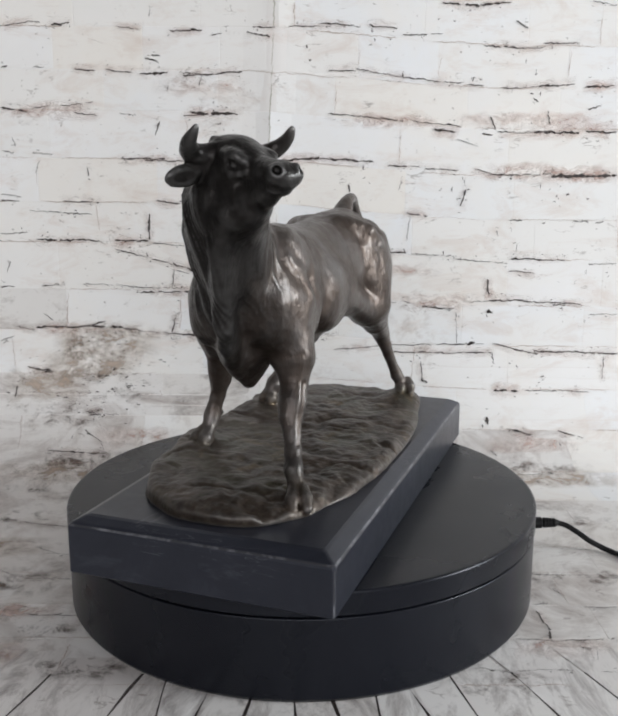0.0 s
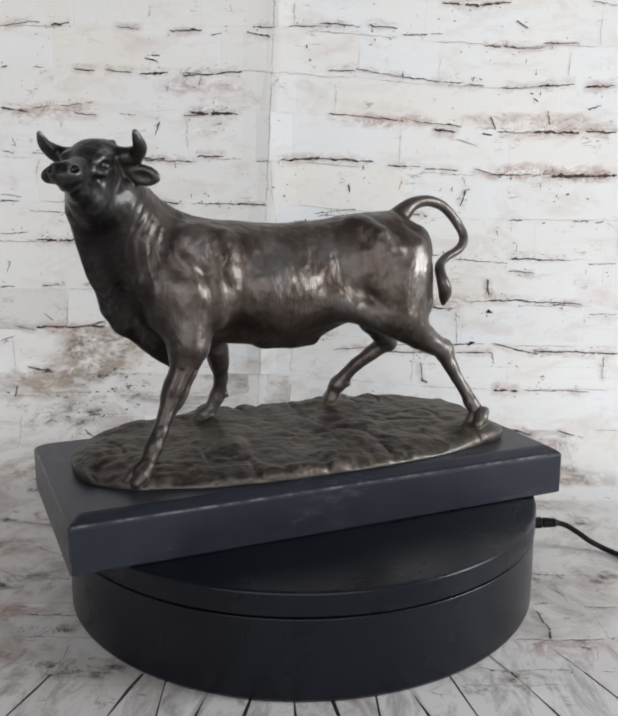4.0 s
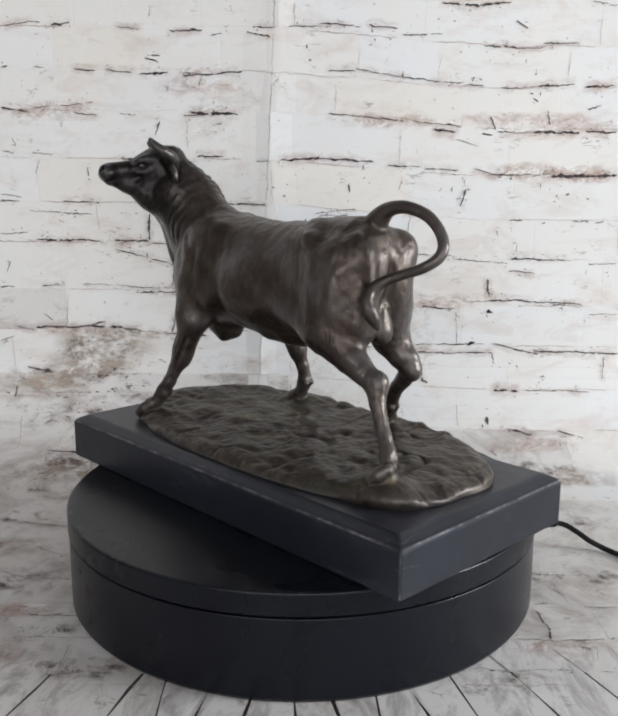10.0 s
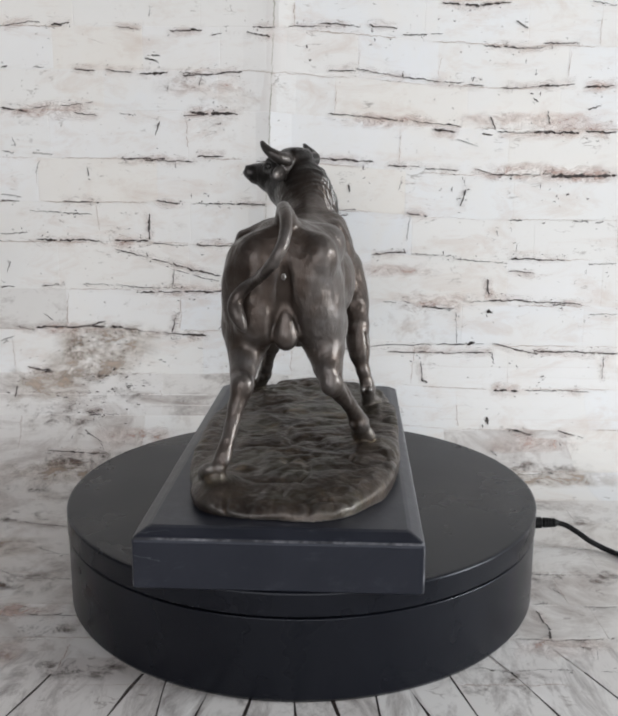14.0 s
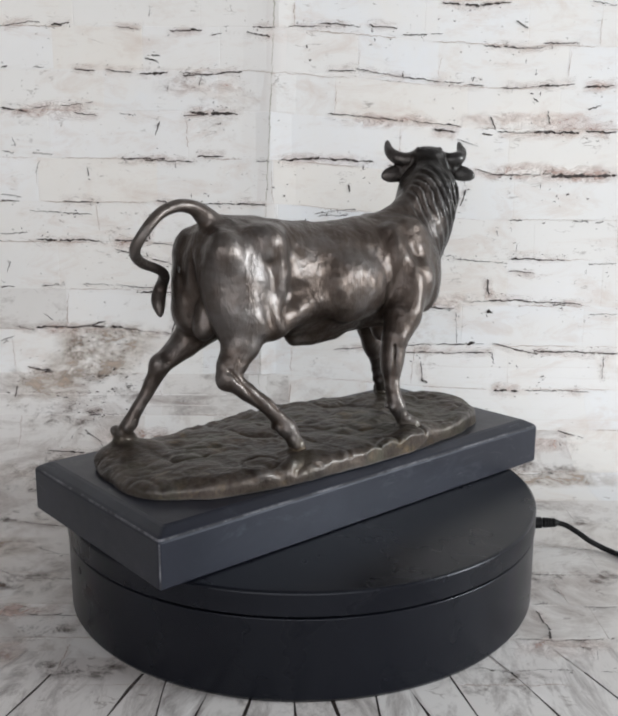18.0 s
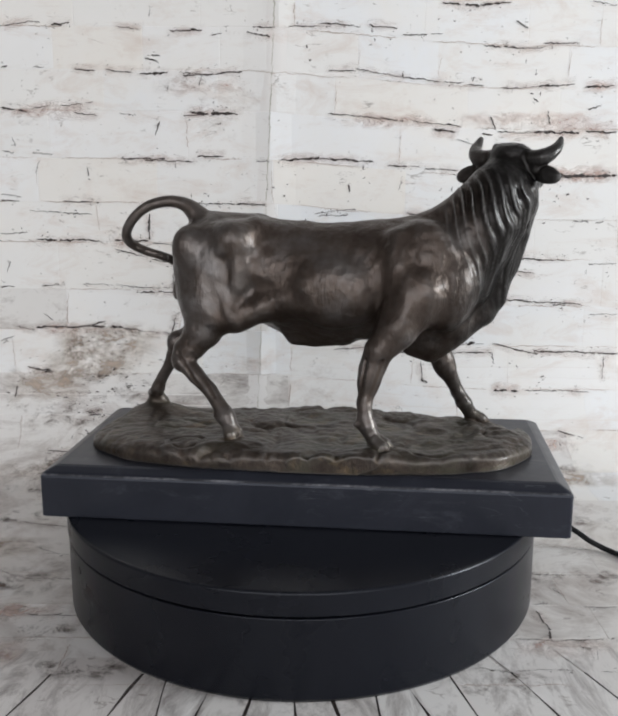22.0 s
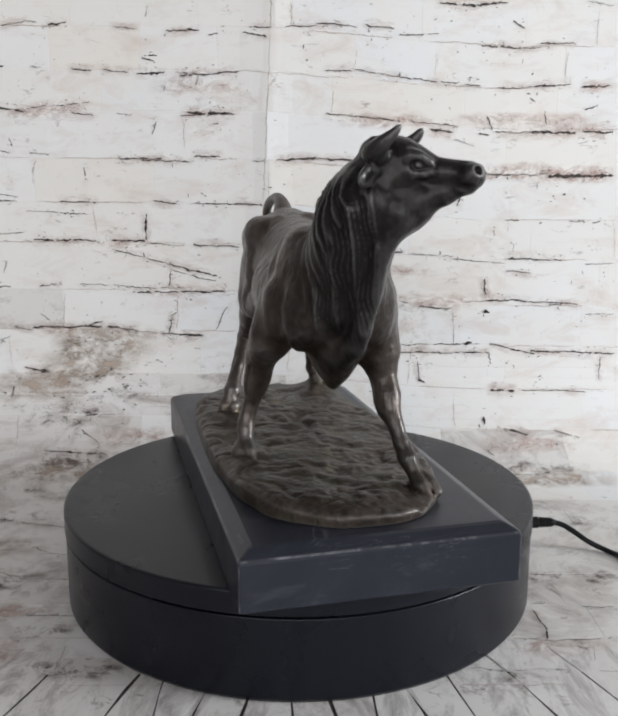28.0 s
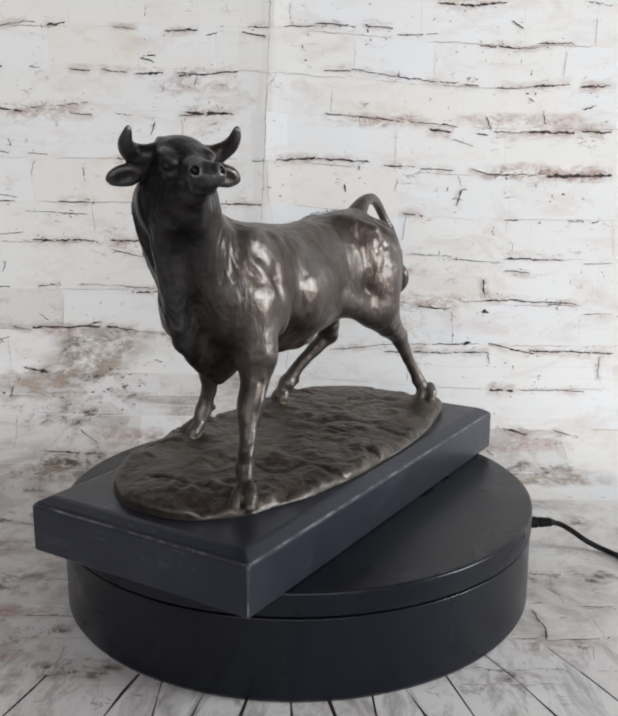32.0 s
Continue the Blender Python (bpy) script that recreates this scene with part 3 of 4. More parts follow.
def turntable():
    thing = tagged(new("turntable"), "round matt black electric display turntable on the backdrop", "turntable")
    part("base", turned(((0.172, 0.0), (0.1775, 0.001), (0.179, 0.0032), (0.1793, 0.0038), (0.1793, 0.0046), (0.1793, 0.0562), (0.1793, 0.0571), (0.1783, 0.0572))), PLASTIC, thing, smooth=False)
    disc = part("disc", turned(((0.1755, 0.0587), (0.1795, 0.0589), (0.18, 0.0593), (0.18, 0.0598), (0.18, 0.0724), (0.18, 0.0730), (0.1798, 0.0739), (0.1793, 0.0744), (0.1785, 0.0747), (0.1775, TOP))), PLASTIC, thing, "flat black revolving disc")
    part("spindle", turned(((0.17, 0.0571), (0.17, 0.0590))), RUBBER, thing)
    plug = part("plug", tube([(0.168, 0.0558, 0.02), (0.19, 0.056, 0.02), (0.2075, 0.0561, 0.02), (0.2085, 0.0561, 0.02), (0.2195, 0.0563, 0.0199), (0.2225, 0.0564, 0.0197)], (0.0049, 0.0049, 0.0049, 0.0036, 0.0034, 0.0026), 16), RUBBER, thing, "ribbed black power plug")
    for i in range(4):
        part("rib", tube([(0.2097 + 0.0028 * i, 0.0561, 0.02), (0.2111 + 0.0028 * i, 0.0562, 0.02)], (0.0046 - 0.0002 * i, 0.0046 - 0.0002 * i), 14), RUBBER, plug)
    cable = [(0.222, 0.0564, 0.0197), (0.2291, 0.0543, 0.0182), (0.2378, 0.0489, 0.014), (0.2463, 0.0431, 0.009), (0.2556, 0.0403, 0.0045), (0.2625, 0.035, 0.0027), (0.2682, 0.0262, 0.0027), (0.29, -0.01, 0.0027), (0.36, -0.06, 0.0027), (0.5, -0.04, 0.0027), (0.65, 0.05, 0.0027)]
    fine = []
    for i in range(len(cable) - 1):
        p = [Vector(cable[max(0, min(len(cable) - 1, i + d))]) for d in (-1, 0, 1, 2)]
        for s in range(6):
            t = s / 6
            fine.append(0.5 * ((2 * p[1]) + (p[2] - p[0]) * t + (2 * p[0] - 5 * p[1] + 4 * p[2] - p[3]) * t * t + (3 * p[1] - p[0] - 3 * p[2] + p[3]) * t ** 3))
    part("cable", tube(fine, [0.0023] * len(fine), 12), RUBBER, thing, "thin black power cable", smooth=True)
    return thing, disc


TABLE, DISC = turntable()

# ---- marble plinth ----
LENGTH, WIDTH, THICK = 0.3725, 0.1738, 0.0323


def plinth_mesh():
    bm = bmesh.new()
    hx, hy = LENGTH / 2, WIDTH / 2
    rings = []
    for z, inset in ((0.0, 0.001), (0.001, 0.0), (THICK - 0.0026, 0.0), (THICK - 0.0012, 0.0003), (THICK, 0.0012), (THICK + 0.0011, 0.0027), (THICK + 0.0038, 0.0078), (THICK + 0.0046, 0.0102)):
        ring = []
        for sx, sy in ((1, 1), (-1, 1), (-1, -1), (1, -1)):
            for a in range(4):
                turn = math.atan2(sy, sx) - math.pi / 4 + a * math.pi / 6
                r = 0.002
                ring.append(bm.verts.new((sx * (hx - r - inset) + r * math.cos(turn) + 0.0069, sy * (hy - r - inset) + r * math.sin(turn) + 0.0044, z)))
        rings.append(ring)
    n = len(rings[0])
    for k, (a, b) in enumerate(zip(rings, rings[1:])):
        for i in range(n):
            bm.faces.new((a[i], a[(i + 1) % n], b[(i + 1) % n], b[i])).material_index = int(k == 3 or (k == 1 and i % 4 == 1))
    bm.faces.new(rings[0][::-1])
    bm.faces.new(rings[-1])
    return bm


PLINTH = tagged(part("plinth", plinth_mesh(), STONE), "black marble plinth with chamfered top edges on the turntable", "plinth")
PLINTH.data.materials.append(WORN)

# ---- the bronze bull: a solid blended from rounded forms, millimetres above the plinth ----
STEP, SIZE = 1.0, 0.987
LOW, HIGH = np.array((-186.0, -78.0, -3.0)), np.array((212.0, 90.0, 258.0))
AXES = [np.arange(LOW[i], HIGH[i], STEP, dtype=np.float32) for i in range(3)]
FIELD = np.full([len(a) for a in AXES], 30.0, dtype=np.float32)


def region(lo, hi):
    cut = tuple(slice(max(0, int((lo[i] - LOW[i]) / STEP)), max(1, int((hi[i] - LOW[i]) / STEP) + 2)) for i in range(3))
    x, y, z = (AXES[i][cut[i]] for i in range(3))
    return cut, x[:, None, None], y[None, :, None], z[None, None, :]


def melt(cut, d, k):
    """Join a form to the solid with a blend k wide."""
    old = FIELD[cut]
    h = np.maximum(k - np.abs(old - d), 0) / k
    FIELD[cut] = np.minimum(old, d) - h * h * k * 0.25


def carve(cut, d, k):
    """Take a form out of the solid."""
    old = FIELD[cut]
    h = np.maximum(k - np.abs(old + d), 0) / k
    FIELD[cut] = np.maximum(old, -d) + h * h * k * 0.25


def limb(points, k=6.0, squash=(1, 1, 1), join=melt):
    """One tapered round bar through points: x, y, z, radius."""
    pad = max(p[3] for p in points) + k + 4
    lo = [min(p[i] for p in points) - pad / squash[i] for i in range(3)]
    hi = [max(p[i] for p in points) + pad / squash[i] for i in range(3)]
    cut, x, y, z = region(lo, hi)
    best = None
    for (ax, ay, az, ar), (bx, by, bz, br) in zip(points, points[1:]):
        vx, vy, vz = bx - ax, by - ay, bz - az
        t = np.clip(((x - ax) * vx + (y - ay) * vy + (z - az) * vz) / (vx * vx + vy * vy + vz * vz), 0, 1)
        d = np.sqrt(((x - ax - t * vx) * squash[0]) ** 2 + ((y - ay - t * vy) * squash[1]) ** 2 + ((z - az - t * vz) * squash[2]) ** 2) - (ar + t * (br - ar))
        if best is None:
            best = d
        else:
            h = np.maximum(2.5 - np.abs(best - d), 0) / 2.5
            best = np.minimum(best, d) - h * h * 0.3
    join(cut, best, k)


def lump(centre, radii, k=6.0, turn=None, join=melt):
    """An ellipsoid; turn: its own axes as a rotation."""
    pad = max(radii) + k + 4
    cut, x, y, z = region([c - pad for c in centre], [c + pad for c in centre])
    x, y, z = x - centre[0], y - centre[1], z - centre[2]
    if turn is not None:
        x, y, z = (turn[0][i] * x + turn[1][i] * y + turn[2][i] * z for i in range(3))
    q = np.sqrt((x / radii[0]) ** 2 + (y / radii[1]) ** 2 + (z / radii[2]) ** 2)
    join(cut, (q - 1) * min(radii), k)


def tilt(rx, ry, rz):
    return Euler([radians(a) for a in (rx, ry, rz)]).to_matrix()


def grain(cut, cell, seed):
    """Smooth random relief, about -1 to 1, with lumps of cell millimetres."""
    rng = np.random.RandomState(seed)
    counts = [int((HIGH[i] - LOW[i]) / cell) + 3 for i in range(3)]
    out = rng.uniform(-1, 1, counts).astype(np.float32)
    for i in range(3):
        at = (AXES[i][cut[i]] - LOW[i]) / cell
        low = at.astype(int)
        f = (at - low)
        f = (f * f * (3 - 2 * f)).astype(np.float32)
        shape = [1, 1, 1]
        shape[i] = len(at)
        f = f.reshape(shape)
        out = np.take(out, low, axis=i) * (1 - f) + np.take(out, low + 1, axis=i) * f
    return out


def bull_ground():
    """The cast oval of trodden earth."""
    cut, x, y, z = region((-184, -76, -3), (200, 88, 40))
    rough = grain(cut, 22, 1)
    r = (np.abs((x - 6) / (154 + 3 * rough)) ** 2.6 + np.abs((y - 1) / (71 + 3 * rough)) ** 2.6) ** (1 / 2.6)
    lumps = np.abs(grain(cut, 19, 3)) ** 1.4
    furrow = np.clip(1 - 5 * np.abs(grain(cut, 26, 23)), 0, 1)
    broken = np.clip(0.25 + grain(cut, 48, 18), 0, 1)
    high = 14.6 - 0.04 * y + 2.6 * grain(cut, 38, 2) + 2.8 * lumps - 1.5 * furrow + 1.8 * broken * grain(cut, 8, 19) + 0.5 * grain(cut, 12, 14) + 0.35 * grain(cut, 5.5, 20) + 0.4 * grain(cut, 3.3, 4)
    high = high + 5 * np.exp(-((x + 40) ** 2 + (y + 52) ** 2) / 300) + 3.5 * np.exp(-((x - 60) ** 2 + (y + 55) ** 2) / 350)
    side = (r - 1) * 54
    top = z - high
    d = np.maximum(side, 0) ** 2 + np.maximum(top + 6, 0) ** 2
    d = np.sqrt(d) - 6 + np.minimum(np.maximum(side, top + 6), 0)
    FIELD[cut] = np.minimum(FIELD[cut], np.maximum(d, 4.9 - z))


def bull_trunk():
    xs = (-97, -95, -90, -83, -70, -42, -15, 10, 40, 70, 95, 112, 126, 134)
    tops = (152, 162, 173, 180, 184, 183, 178, 176, 176.5, 180, 185, 184, 168, 150)
    lows = (144, 130, 118, 110, 105, 104, 92, 88, 88, 89, 88, 92, 104, 140)
    wides = (3, 12, 22, 30, 35, 35, 34, 36, 37, 37, 34, 28, 18, 3)
    sides = (6, 6, 7, 7, 8, 7, 4, 3, 2, 1, 0, -1, 0, 0)
    cut, x, y, z = region((-106, -60, 60), (148, 60, 205))
    top, low, wide, side = (np.interp(x, xs, v) for v in (tops, lows, wides, sides))
    mid, tall = (top + low) / 2, (top - low) / 2
    up = (z - mid) / tall
    q = (np.abs((y - side) / (wide * (1 - 0.1 * np.clip(up, 0, 1) - 0.16 * np.clip(-up, 0, 1)))) ** 2.15 + np.abs(up) ** 2.15) ** (1 / 2.15)
    melt(cut, (q - 1) * np.minimum(wide, tall) * 0.9, 4)


def head_frame():
    return Euler((0, radians(9), radians(58)), "XYZ").to_matrix(), Vector((154, 15, 221))


def head_point(f, l, u):
    turn, at = head_frame()
    return at + turn @ Vector((f, l, u))


def head_limb(points, k=3.0, join=melt):
    limb([(*head_point(f, l, u), r) for f, l, u, r in points], k, join=join)


def head_lump(f, l, u, radii, k=3.0, join=melt, turn=None):
    m = head_frame()[0]
    lump(head_point(f, l, u), radii, k, m @ turn if turn else m, join)


def bull_head():
    head_lump(4, 0, -1, (20, 16, 14.5), 6)
    head_lump(14, 0, 1, (11, 13, 8), 4)
    head_limb(((8, 0, 0.5, 12), (28, 0, -3, 9.4), (47, 0, -0.5, 7.6)), 4)
    head_limb(((2, 0, -18, 14.5), (23, 0, -17.5, 11.5), (35, 0, -12.5, 8), (48, 0, -6.5, 5)), 4)
    head_limb(((0, 0, -27, 19.5), (15, 0, -26, 14)), 8)
    head_lump(49.5, 0, -1.5, (8, 10.8, 7), 3)
    head_lump(45.5, 0, -9, (7.5, 6.8, 3.6), 1)
    head_lump(-1, 0, 6.5, (13, 13.5, 6), 5)
    for i in range(9):
        head_lump(-7 + 4.5 * (i % 4), -9 + 4.6 * (i % 5), 10.2 - 0.05 * (i % 5 - 2) ** 2, (3.6, 2.3, 2.4), 1.5)
    for s in (-1, 1):
        head_lump(8, s * 10.5, -11, (14, 5.5, 13), 3)
        head_limb(((12, s * 11.6, 4, 2), (16, s * 12.6, 5, 2.3), (21, s * 12.5, 5, 2.2), (26, s * 10.2, 3, 1.8)), 5)
        head_limb(((13.5, s * 12.8, -3.8, 0.8), (18.5, s * 12.8, -5, 0.9), (24.5, s * 11.4, -4.2, 0.8), (28.5, s * 9.4, -2.3, 0.8)), 4)
        head_lump(20.5, s * 14.6, 0.4, (4, 2.4, 2.5), 1.6, carve)
        head_lump(20.5, s * 12, 0.3, (2.8, 2.5, 2), 0.8)
        head_lump(21.1, s * 16, 0.3, (1.1, 1, 1), 0.2, carve)
        head_lump(51.5, s * 6.4, 1.8, (4.4, 4, 4.4), 2.5)
        head_lump(54, s * 8.4, 3.2, (3.2, 3.2, 2.5), 0.5, carve, tilt(s * 35, 0, 0))
        head_limb(((55, s * 7, -7, 1.1), (46, s * 9.2, -7.6, 1), (36, s * 9.8, -9.6, 0.6)), 1.4, carve)
        head_limb(flowing(((0, s * 10, 3, 6.6), (-3, s * 19, 1.6, 6.2), (-3, s * 26.5, 3.4, 5.6), (2, s * 31.5, 8.6, 4.2), (7, s * 32.4, 14, 2.9), (10.5, s * 32.2, 19.4, 1.4))), 2)
        ear = tilt(s * -14, 0, s * 6)
        head_lump(-3, s * 30, -9.5, (3.4, 13, 7), 1.5, melt, ear)
        head_lump(2.4, s * 32, -10, (3.6, 10, 5.2), 0.6, carve, ear)
        head_limb(((-2, s * 12, -3, 5), (-3, s * 21, -5.5, 4)), 3)


def bull_neck():
    limb(((98, -1, 140, 38), (112, -1, 142, 33), (128, 2, 165, 30)), 8, (1, 1.3, 1))
    limb(((128, 0, 166, 28), (138, 2, 181, 28), (147, 7, 195, 27), (153, 13, 208, 20)), 6, (1, 1.1, 1))
    # crest
    limb(((96, -3, 177, 7), (108, -4, 183, 8.5), (121, -5, 194, 9.5), (133, -3, 203, 9), (144, 4, 211, 8.5)), 8)
    # dewlap and the pointed brisket under the chest
    limb(((164, 18, 188, 10.5), (160, 9, 169, 10), (152, 6, 146, 10), (145, 4, 122, 9), (137, 2, 110, 9.5), (120, -2, 100, 9.5), (99, -1, 79.5, 7.5), (84, -1, 84, 7.5)), 9, (1, 1.45, 1))
    lump((106, -1, 98), (19, 14, 13), 9)
    lump((101, -1, 88), (14, 10, 10), 8)


def bull_legs():
    limb(((96, 22, 130, 21), (99, 30, 96, 15), (103.5, 33, 79, 9.6), (109, 34, 67, 8.2), (113.2, 35, 59, 7.4), (118, 37.3, 49, 5.6), (123.2, 39.4, 38.8, 5)), 5)
    limb(((123.2, 39.4, 38.8, 5), (129, 42.2, 28.7, 6.2), (133, 45.2, 21.5, 5.2), (135.6, 46.9, 16.5, 5.4)), 3)
    limb(((88, -27, 130, 21), (72, -38, 103, 15), (60, -42, 88, 10.6), (56.4, -43, 76, 9), (53, -45.4, 64, 7.2), (50.8, -48.2, 51, 5.2)), 5)
    limb(((50.8, -48.2, 51, 5.2), (51.4, -51.2, 40, 5.4), (53.2, -52.2, 34, 6.2), (57, -53, 27, 5.2), (60, -54, 20, 5.6)), 3)
    limb(((-64, 26, 135, 25), (-64, 33, 108, 19.5), (-84, 34, 90, 11.5), (-106, 33.6, 76, 6.9)), 5)
    limb(((-106, 33.6, 76, 6.9), (-111.7, 36.7, 64, 6), (-116.8, 38.7, 54, 4.9), (-123, 41, 44, 4.9), (-127.5, 43.4, 34.5, 5.8), (-130.5, 46.5, 28, 5), (-132.2, 48.6, 23, 5.4)), 3)
    limb(((-66, -12, 135, 20), (-66, -17, 112, 17.5), (-73, -20, 96, 14), (-81, -22, 84, 10), (-88, -25, 75, 7.4)), 7)
    limb(((-88, -25, 74, 7.4), (-77, -31, 64, 6), (-65.5, -37, 54, 4.9), (-57, -41.7, 44, 5), (-52, -44.5, 36, 7), (-49, -46.3, 30.5, 5.6), (-47.5, -47.4, 26, 5.4)), 3)
    # knees, hocks and dew claws
    for x, y, z, r in ((110, 34.5, 66, 7.4), (54, -44.5, 70, 7.2), (-109.5, 32, 77, 4.4), (-91.5, -24.2, 75, 4.4)):
        lump((x, y, z), (r * 0.85, r * 0.9, r * 1.35), 7)
    for x, y, z in ((123, 41, 28), (44.5, -51, 36), (-133, 44, 32), (-60, -42, 37)):
        for s in (-1, 1):
            lump((x + 1, y + 3 * s, z), (1.9, 1.6, 2.2), 2.5)
    for (ax, ay, az), (bx, by, bz) in (((103, 37, 80), (120, 41, 44)), ((58, -46, 82), (50, -52, 52)), ((-103, 39, 80), (-121, 44, 46)), ((-84, -28, 80), (-64, -41, 50))):
        side = 1 if ay > 0 else -1
        limb(((ax + 5, ay + 5 * side, az, 0.8), (bx + 4, by + 3 * side, bz, 0.6)), 3, join=carve)
        limb(((ax - 6, ay + 3 * side, az, 0.8), (bx - 4, by + 2 * side, bz, 0.6)), 3, join=carve)
    lump((-128, 46, 11), (24, 17, 9.5), 8)
    # cloven hooves
    for x, y, z, turn, reach in ((138, 49, 12.5, 25, 9.5), (61.5, -55, 19, -15, 8.5), (-132.5, 50, 22, 20, 9), (-47.5, -47.5, 22.5, -20, 4)):
        a = radians(turn)
        along, across = Vector((math.cos(a), math.sin(a), 0)), Vector((-math.sin(a), math.cos(a), 0))
        for s in (-1, 1):
            heel = Vector((x, y, z + 6)) - along * (reach * 0.2) + across * (2.8 * s)
            toe = Vector((x, y, z - 2.4)) + along * reach + across * (4.8 * s)
            limb(((*heel, 4.2), (*((heel + toe) / 2), 5), (*toe, 3.3)), 1.4)


def bull_tail():
    limb(flowing(((-74, 5, 173, 9.5), (-82, 6, 182, 7.2), (-91, 6.4, 189, 4.9), (-103, 6, 191.4, 4), (-113, 4.4, 189.8, 3.7), (-121.5, 3, 186.4, 3.5), (-129.5, 2.4, 179.8, 3.4), (-135.5, 3.6, 172, 3.3),
          (-138.3, 6.5, 165.5, 3.2), (-137.4, 9.6, 160.2, 3.2), (-133, 13.6, 155.8, 3.1), (-126, 17, 152, 3.1), (-115.7, 20.5, 148.4, 3), (-107.1, 25.5, 144.4, 3.1), (-102.5, 31.2, 140.1, 3.5), (-101.4, 35.8, 135, 3.6),
          (-102, 38, 130, 4.2), (-104, 37.3, 124.9, 4.6), (-105.4, 34.9, 119.9, 4), (-106.1, 32.5, 115.4, 2.2), (-106.4, 31.5, 112.5, 0.9))), 2)


def bull_muscles():
    limb(((30, 2, 90, 7), (8, 2, 88, 6), (-6, 2, 87, 4)), 10)
    # spine
    limb(((-80, 5, 176, 5), (-40, 3, 175, 4.5), (10, 0, 169, 4), (60, -1, 172, 4.5), (95, -1, 178, 5)), 5)
    for s, o in ((1, 1), (-1, -2)):
        # shoulder blade, its ridge, upper arm
        lump((90, s * 21 + o, 148), (20, 14, 32), 6, tilt(0, 12, 0))
        limb(((84, s * 17 + o, 171, 5), (93, s * 28 + o, 152, 6), (100, s * 31 + o, 128, 8)), 9)
        lump((84, s * 31 + o, 124), (20, 11, 18), 5, tilt(0, -25, 0))
        limb(((71, s * 22 + o, 168, 5), (73, s * 30.5 + o, 148, 5.5), (76, s * 31 + o, 130, 5)), 10)
        lump((105, s * 24 + o, 122), (15, 12, 20), 6)
        lump((110, s * 15 + o, 133), (21, 19, 30), 9)
        # barrel
        lump((29, s * 25.5 + 2, 128), (39, 17, 28), 2)
        # hip bone, haunch and its folds
        limb(((-34, s * 14 + 4, 175, 4), (-48, s * 30 + 8, 168, 6), (-56, s * 34 + 8, 158, 5)), 10)
        lump((-68, s * 25 + 10, 137), (22, 15.5, 34), 6, tilt(0, -12, 0))
        lump((-79, s * 16 + 8, 138), (17, 14, 30), 6, tilt(0, -8, s * -12))
        lump((-84, s * 22 + 4, 160), (9, 9, 12), 9)
        limb(((-44, s * 31 + 6, 156, 5), (-46, s * 33 + 6, 130, 6), (-54, s * 33 + 6, 108, 6)), 9)
        lump((-24, s * 46 + 2, 150), (15, 8, 19), 6, None, carve)
        limb(((-8, s * 22 + 3, 118, 8), (-28, s * 25 + 4, 113, 8), (-48, s * 26 + 5, 106, 9)), 14)
        limb(((60, s * 45, 152, 4), (58, s * 45.5, 124, 4.5), (64, s * 44, 100, 4)), 4, join=carve)
        lump((-81 - 4 * s, s * 22 + 4, 112), (11, 13, 16), 13, tilt(0, -18, 0))
        limb(((-12, s * 28 + 3, 122, 4), (-28, s * 30 + 4, 115, 5), (-44, s * 29 + 6, 107, 6)), 12)
        # shank cords
        limb(((-72, s * 29 + 7, 100, 5), (-90, s * 28 + 6, 84, 4)), 5)


def bull_rear():
    lump((-50, -19, 166), (16, 13, 12), 8)
    # the cleft between the haunches, and what hangs in it
    limb(((-100, 6, 164, 3.5), (-98, 6, 140, 6.5), (-92, 6, 112, 9)), 6, join=carve)
    lump((-86, 6, 114), (6, 6.5, 14), 3, tilt(0, 12, 0))
    lump((-86, 6, 105), (7.5, 8, 9), 4)


def bull_mane():
    """Strands of the mane and wrinkles of the neck."""
    cut, x, y, z = region((80, -70, 62), (196, 70, 236))
    mask = np.clip((x - 112 + (z - 150) * 0.3) / 12, 0, 1) * np.clip((z - 102 + (x - 140) * 0.5) / 14, 0, 1)
    head = np.clip(((x - 154) * 0.53 + (y - 15) * 0.85 + 6) / 8, 0, 1)
    poll = np.clip((z - 218) / 8, 0, 1)
    bend = 8 * grain(cut, 44, 11) + 3 * grain(cut, 21, 12)
    fore = np.clip((x - 148 - (z - 181) * 0.64) / 12, 0, 1)
    side = x + 0.3 * (z - 140) + bend
    ahead = y + 0.1 * (z - 140) + 0.6 * bend
    fray = 2.4 * grain(cut, 16, 15)

    def strands(p, wide):
        lock = 1 - 2 * np.abs(np.sin(p * wide)) ** 0.95
        hair = 1 - 2 * np.abs(np.sin((p + fray) * 0.95 + 0.6)) ** 0.9
        return 1.3 * lock + 0.28 * hair

    spine = 3 + 0.12 * (z - 140)
    back = np.clip((138 + (z - 181) * 0.64 - x) / 8, 0, 1)
    crest = 1 - 0.92 * back * (1 - np.clip((np.abs(y - spine) - 12) / 12, 0, 1))
    left = 1 - 0.35 * np.clip((y - spine) / 10, 0, 1)
    strength = crest * left * np.clip(0.75 + 1.3 * grain(cut, 22, 13), 0.05, 1.7)
    FIELD[cut] -= mask * (1 - head) * (1 - poll) * strength * (strands(side, 0.4) * (1 - fore) + 0.55 * strands(ahead + 0.5 * (x - 150), 0.2) * fore)


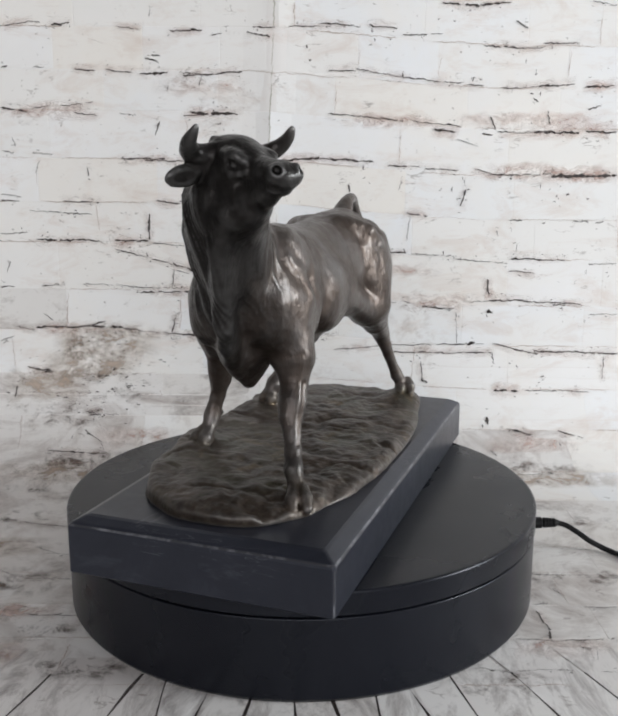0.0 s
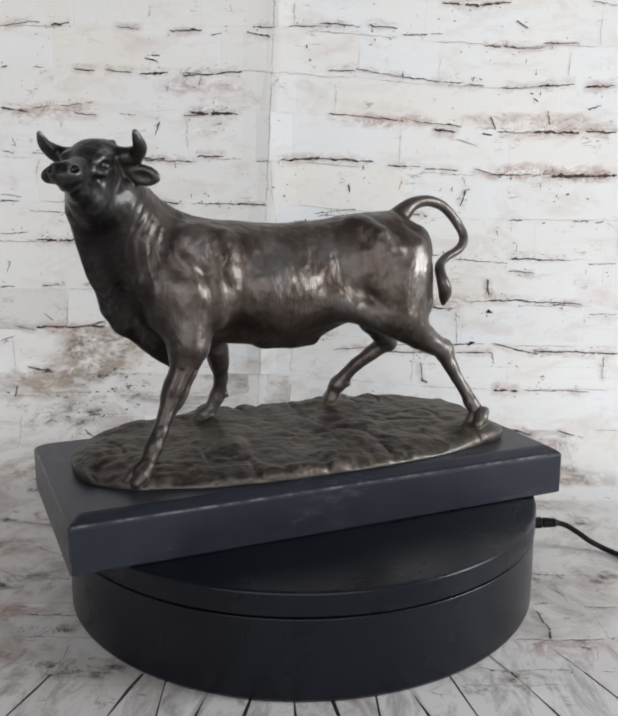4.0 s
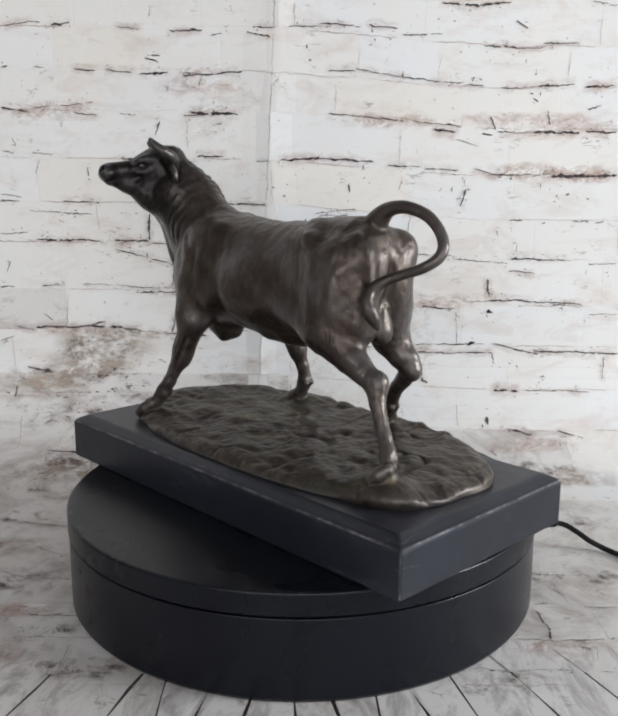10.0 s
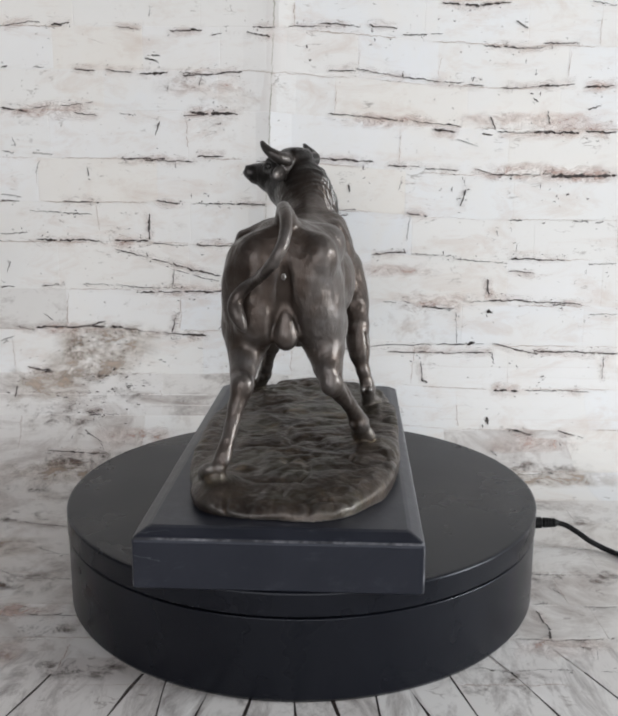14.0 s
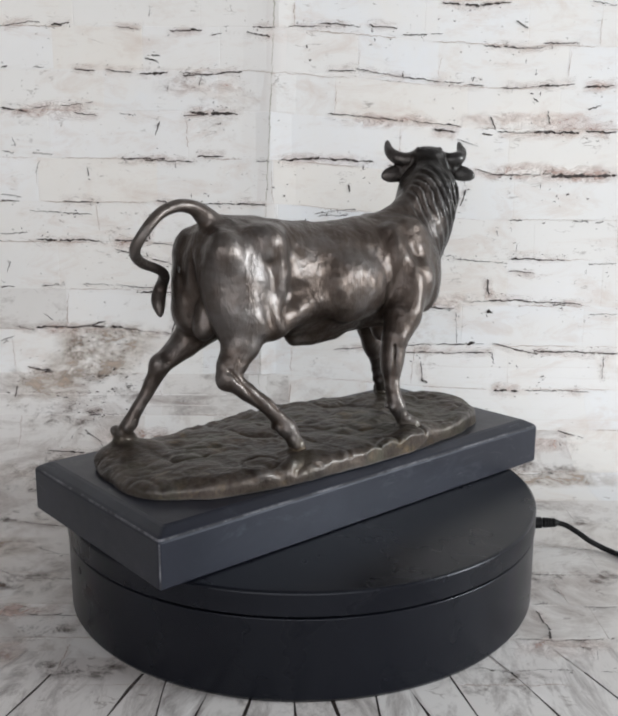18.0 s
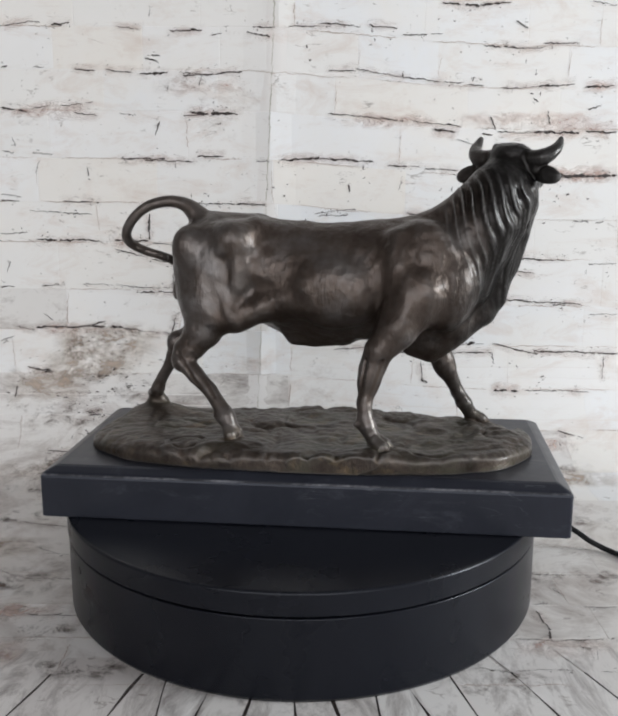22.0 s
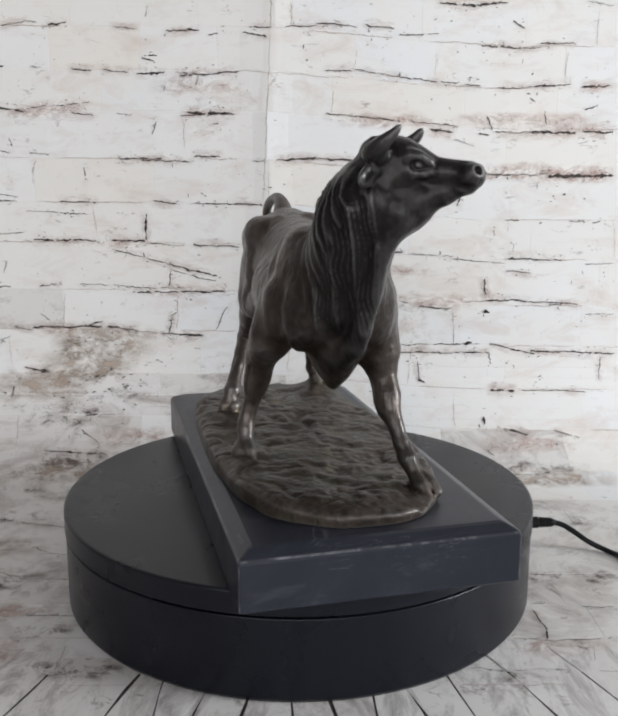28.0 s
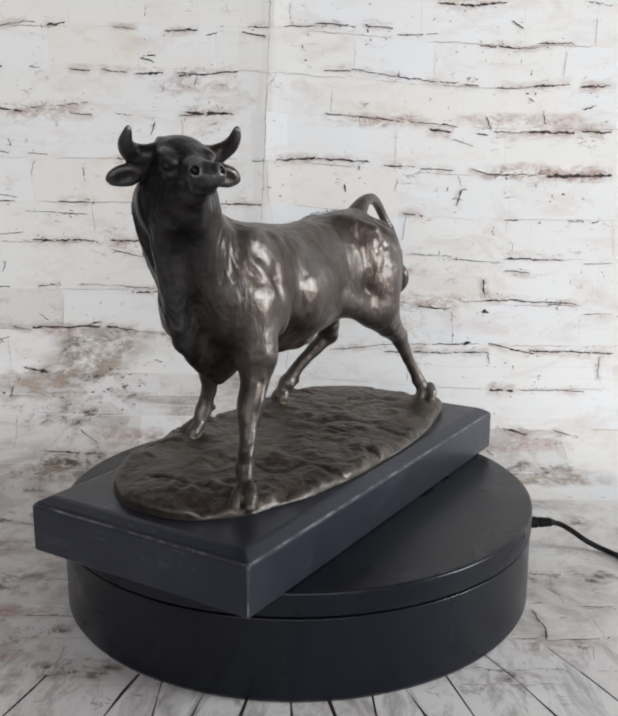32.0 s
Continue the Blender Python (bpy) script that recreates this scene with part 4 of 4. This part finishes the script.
def bull_folds():
    """Ribs behind the shoulder, wrinkles of the shoulder and creases of the haunch."""
    cut, x, y, z = region((-104, -70, 80), (124, 70, 180))
    out = np.clip((np.abs(y - 2) - 22) / 8, 0, 1)

    def patch(x0, x1, z0, z1, soft):
        return np.clip(np.minimum((x - x0) / soft + 0 * z, (x1 - x) / soft + 0 * z), 0, 1) * np.clip(np.minimum(z - z0, z1 - z) / soft, 0, 1)

    some = np.clip(0.5 + 1.1 * grain(cut, 18, 21), 0, 1)
    sway = grain(cut, 24, 22)
    ribs = np.sin((x - 0.35 * (z - 140) + 3 * sway) * 0.6) * patch(18, 66, 134, 170, 9) * some
    shoulder = np.sin((x - 0.15 * z + 9 * sway) * 0.34) * patch(64, 114, 98, 172, 12) * some
    haunch = np.sin((x + 0.35 * (z - 130) + 9 * sway) * 0.3) * patch(-100, -34, 92, 172, 12) * some
    FIELD[cut] -= out * (0.25 * ribs + 1.1 * shoulder + 0.5 * haunch)


def flowing(points, steps=4):
    """Points drawn out to a smooth curve."""
    p = np.array(points, float)
    out = []
    for i in range(len(p) - 1):
        a, b, c, d = (p[max(0, min(len(p) - 1, i + k))] for k in (-1, 0, 1, 2))
        for s in range(steps):
            t = s / steps
            out.append(0.5 * (2 * b + (c - a) * t + (2 * a - 5 * b + 4 * c - d) * t * t + (3 * b - a - 3 * c + d) * t ** 3))
    return [tuple(q) for q in out] + [tuple(p[-1])]


def bull_touch():
    """The modeller's touch all over."""
    cut = (slice(None),) * 3
    up = np.clip((AXES[2][None, None, :] - 24) / 12, 0, 1) * (1 - 0.4 * np.clip((AXES[2][None, None, :] - 205) / 8, 0, 1))
    FIELD[:] += up * (0.8 * grain(cut, 21, 5) + 0.28 * grain(cut, 9, 6) + 0.17 * grain(cut, 3.8, 7))


bull_ground()
bull_trunk()
bull_muscles()
bull_neck()
bull_legs()
bull_rear()
bull_folds()
bull_mane()
bull_head()
bull_touch()
bull_tail()


def skin():
    """The surface of the solid, one vertex a cell."""
    inside = FIELD < 0
    nx, ny, nz = FIELD.shape
    corner = [(i, j, k) for i in (0, 1) for j in (0, 1) for k in (0, 1)]
    count = sum(inside[i:nx - 1 + i, j:ny - 1 + j, k:nz - 1 + k].astype(np.int8) for i, j, k in corner)
    cells = np.argwhere((count > 0) & (count < 8))
    place, hits = np.zeros((len(cells), 3)), np.zeros(len(cells))
    for a in corner:
        for axis in range(3):
            if a[axis]:
                continue
            b = list(a)
            b[axis] = 1
            fa, fb = (FIELD[tuple((cells + c).T)] for c in (a, b))
            cross = (fa < 0) != (fb < 0)
            s = np.where(cross, fa / np.where(cross, fa - fb, 1), 0)
            point = cells + np.array(a, float)
            point[:, axis] += s
            place += point * cross[:, None]
            hits += cross
    place = LOW + place / hits[:, None] * STEP
    index = np.full((nx, ny, nz), -1, dtype=np.int64)
    index[tuple(cells.T)] = np.arange(len(cells))
    quads = []
    for axis in range(3):
        b, c = (axis + 1) % 3, (axis + 2) % 3
        first, second = [slice(1, -1)] * 3, [slice(1, -1)] * 3
        first[axis], second[axis] = slice(0, -1), slice(1, None)
        f0, f1 = inside[tuple(first)], inside[tuple(second)]
        at = np.argwhere(f0 != f1)
        flip = f1[tuple(at.T)]
        off = np.ones(3, dtype=np.int64)
        off[axis] = 0
        at = at + off
        eb, ec = np.zeros(3, dtype=np.int64), np.zeros(3, dtype=np.int64)
        eb[b], ec[c] = 1, 1
        q = np.stack([index[tuple((at - s).T)] for s in (eb * 0, eb, eb + ec, ec)], 1)
        q[flip] = q[flip][:, ::-1]
        quads.append(q)
    quads = np.concatenate(quads)
    mesh = bpy.data.meshes.new("bull_statue")
    mesh.from_pydata((place * SIZE / 1000).tolist(), [], quads.tolist())
    return mesh


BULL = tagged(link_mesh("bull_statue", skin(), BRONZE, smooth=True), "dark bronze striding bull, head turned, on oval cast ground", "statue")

bricks()

# ---- what moves ----
START, TURN = 249.512, -11.635


def motions():
    times = [i * 2.0 for i in range(17)]
    for thing, z in ((DISC, 0.0), (PLINTH, TOP), (BULL, TOP + THICK)):
        walk(thing, [(t, pose(0, 0, z, 0, 0, START + TURN * t)) for t in times])


motions()
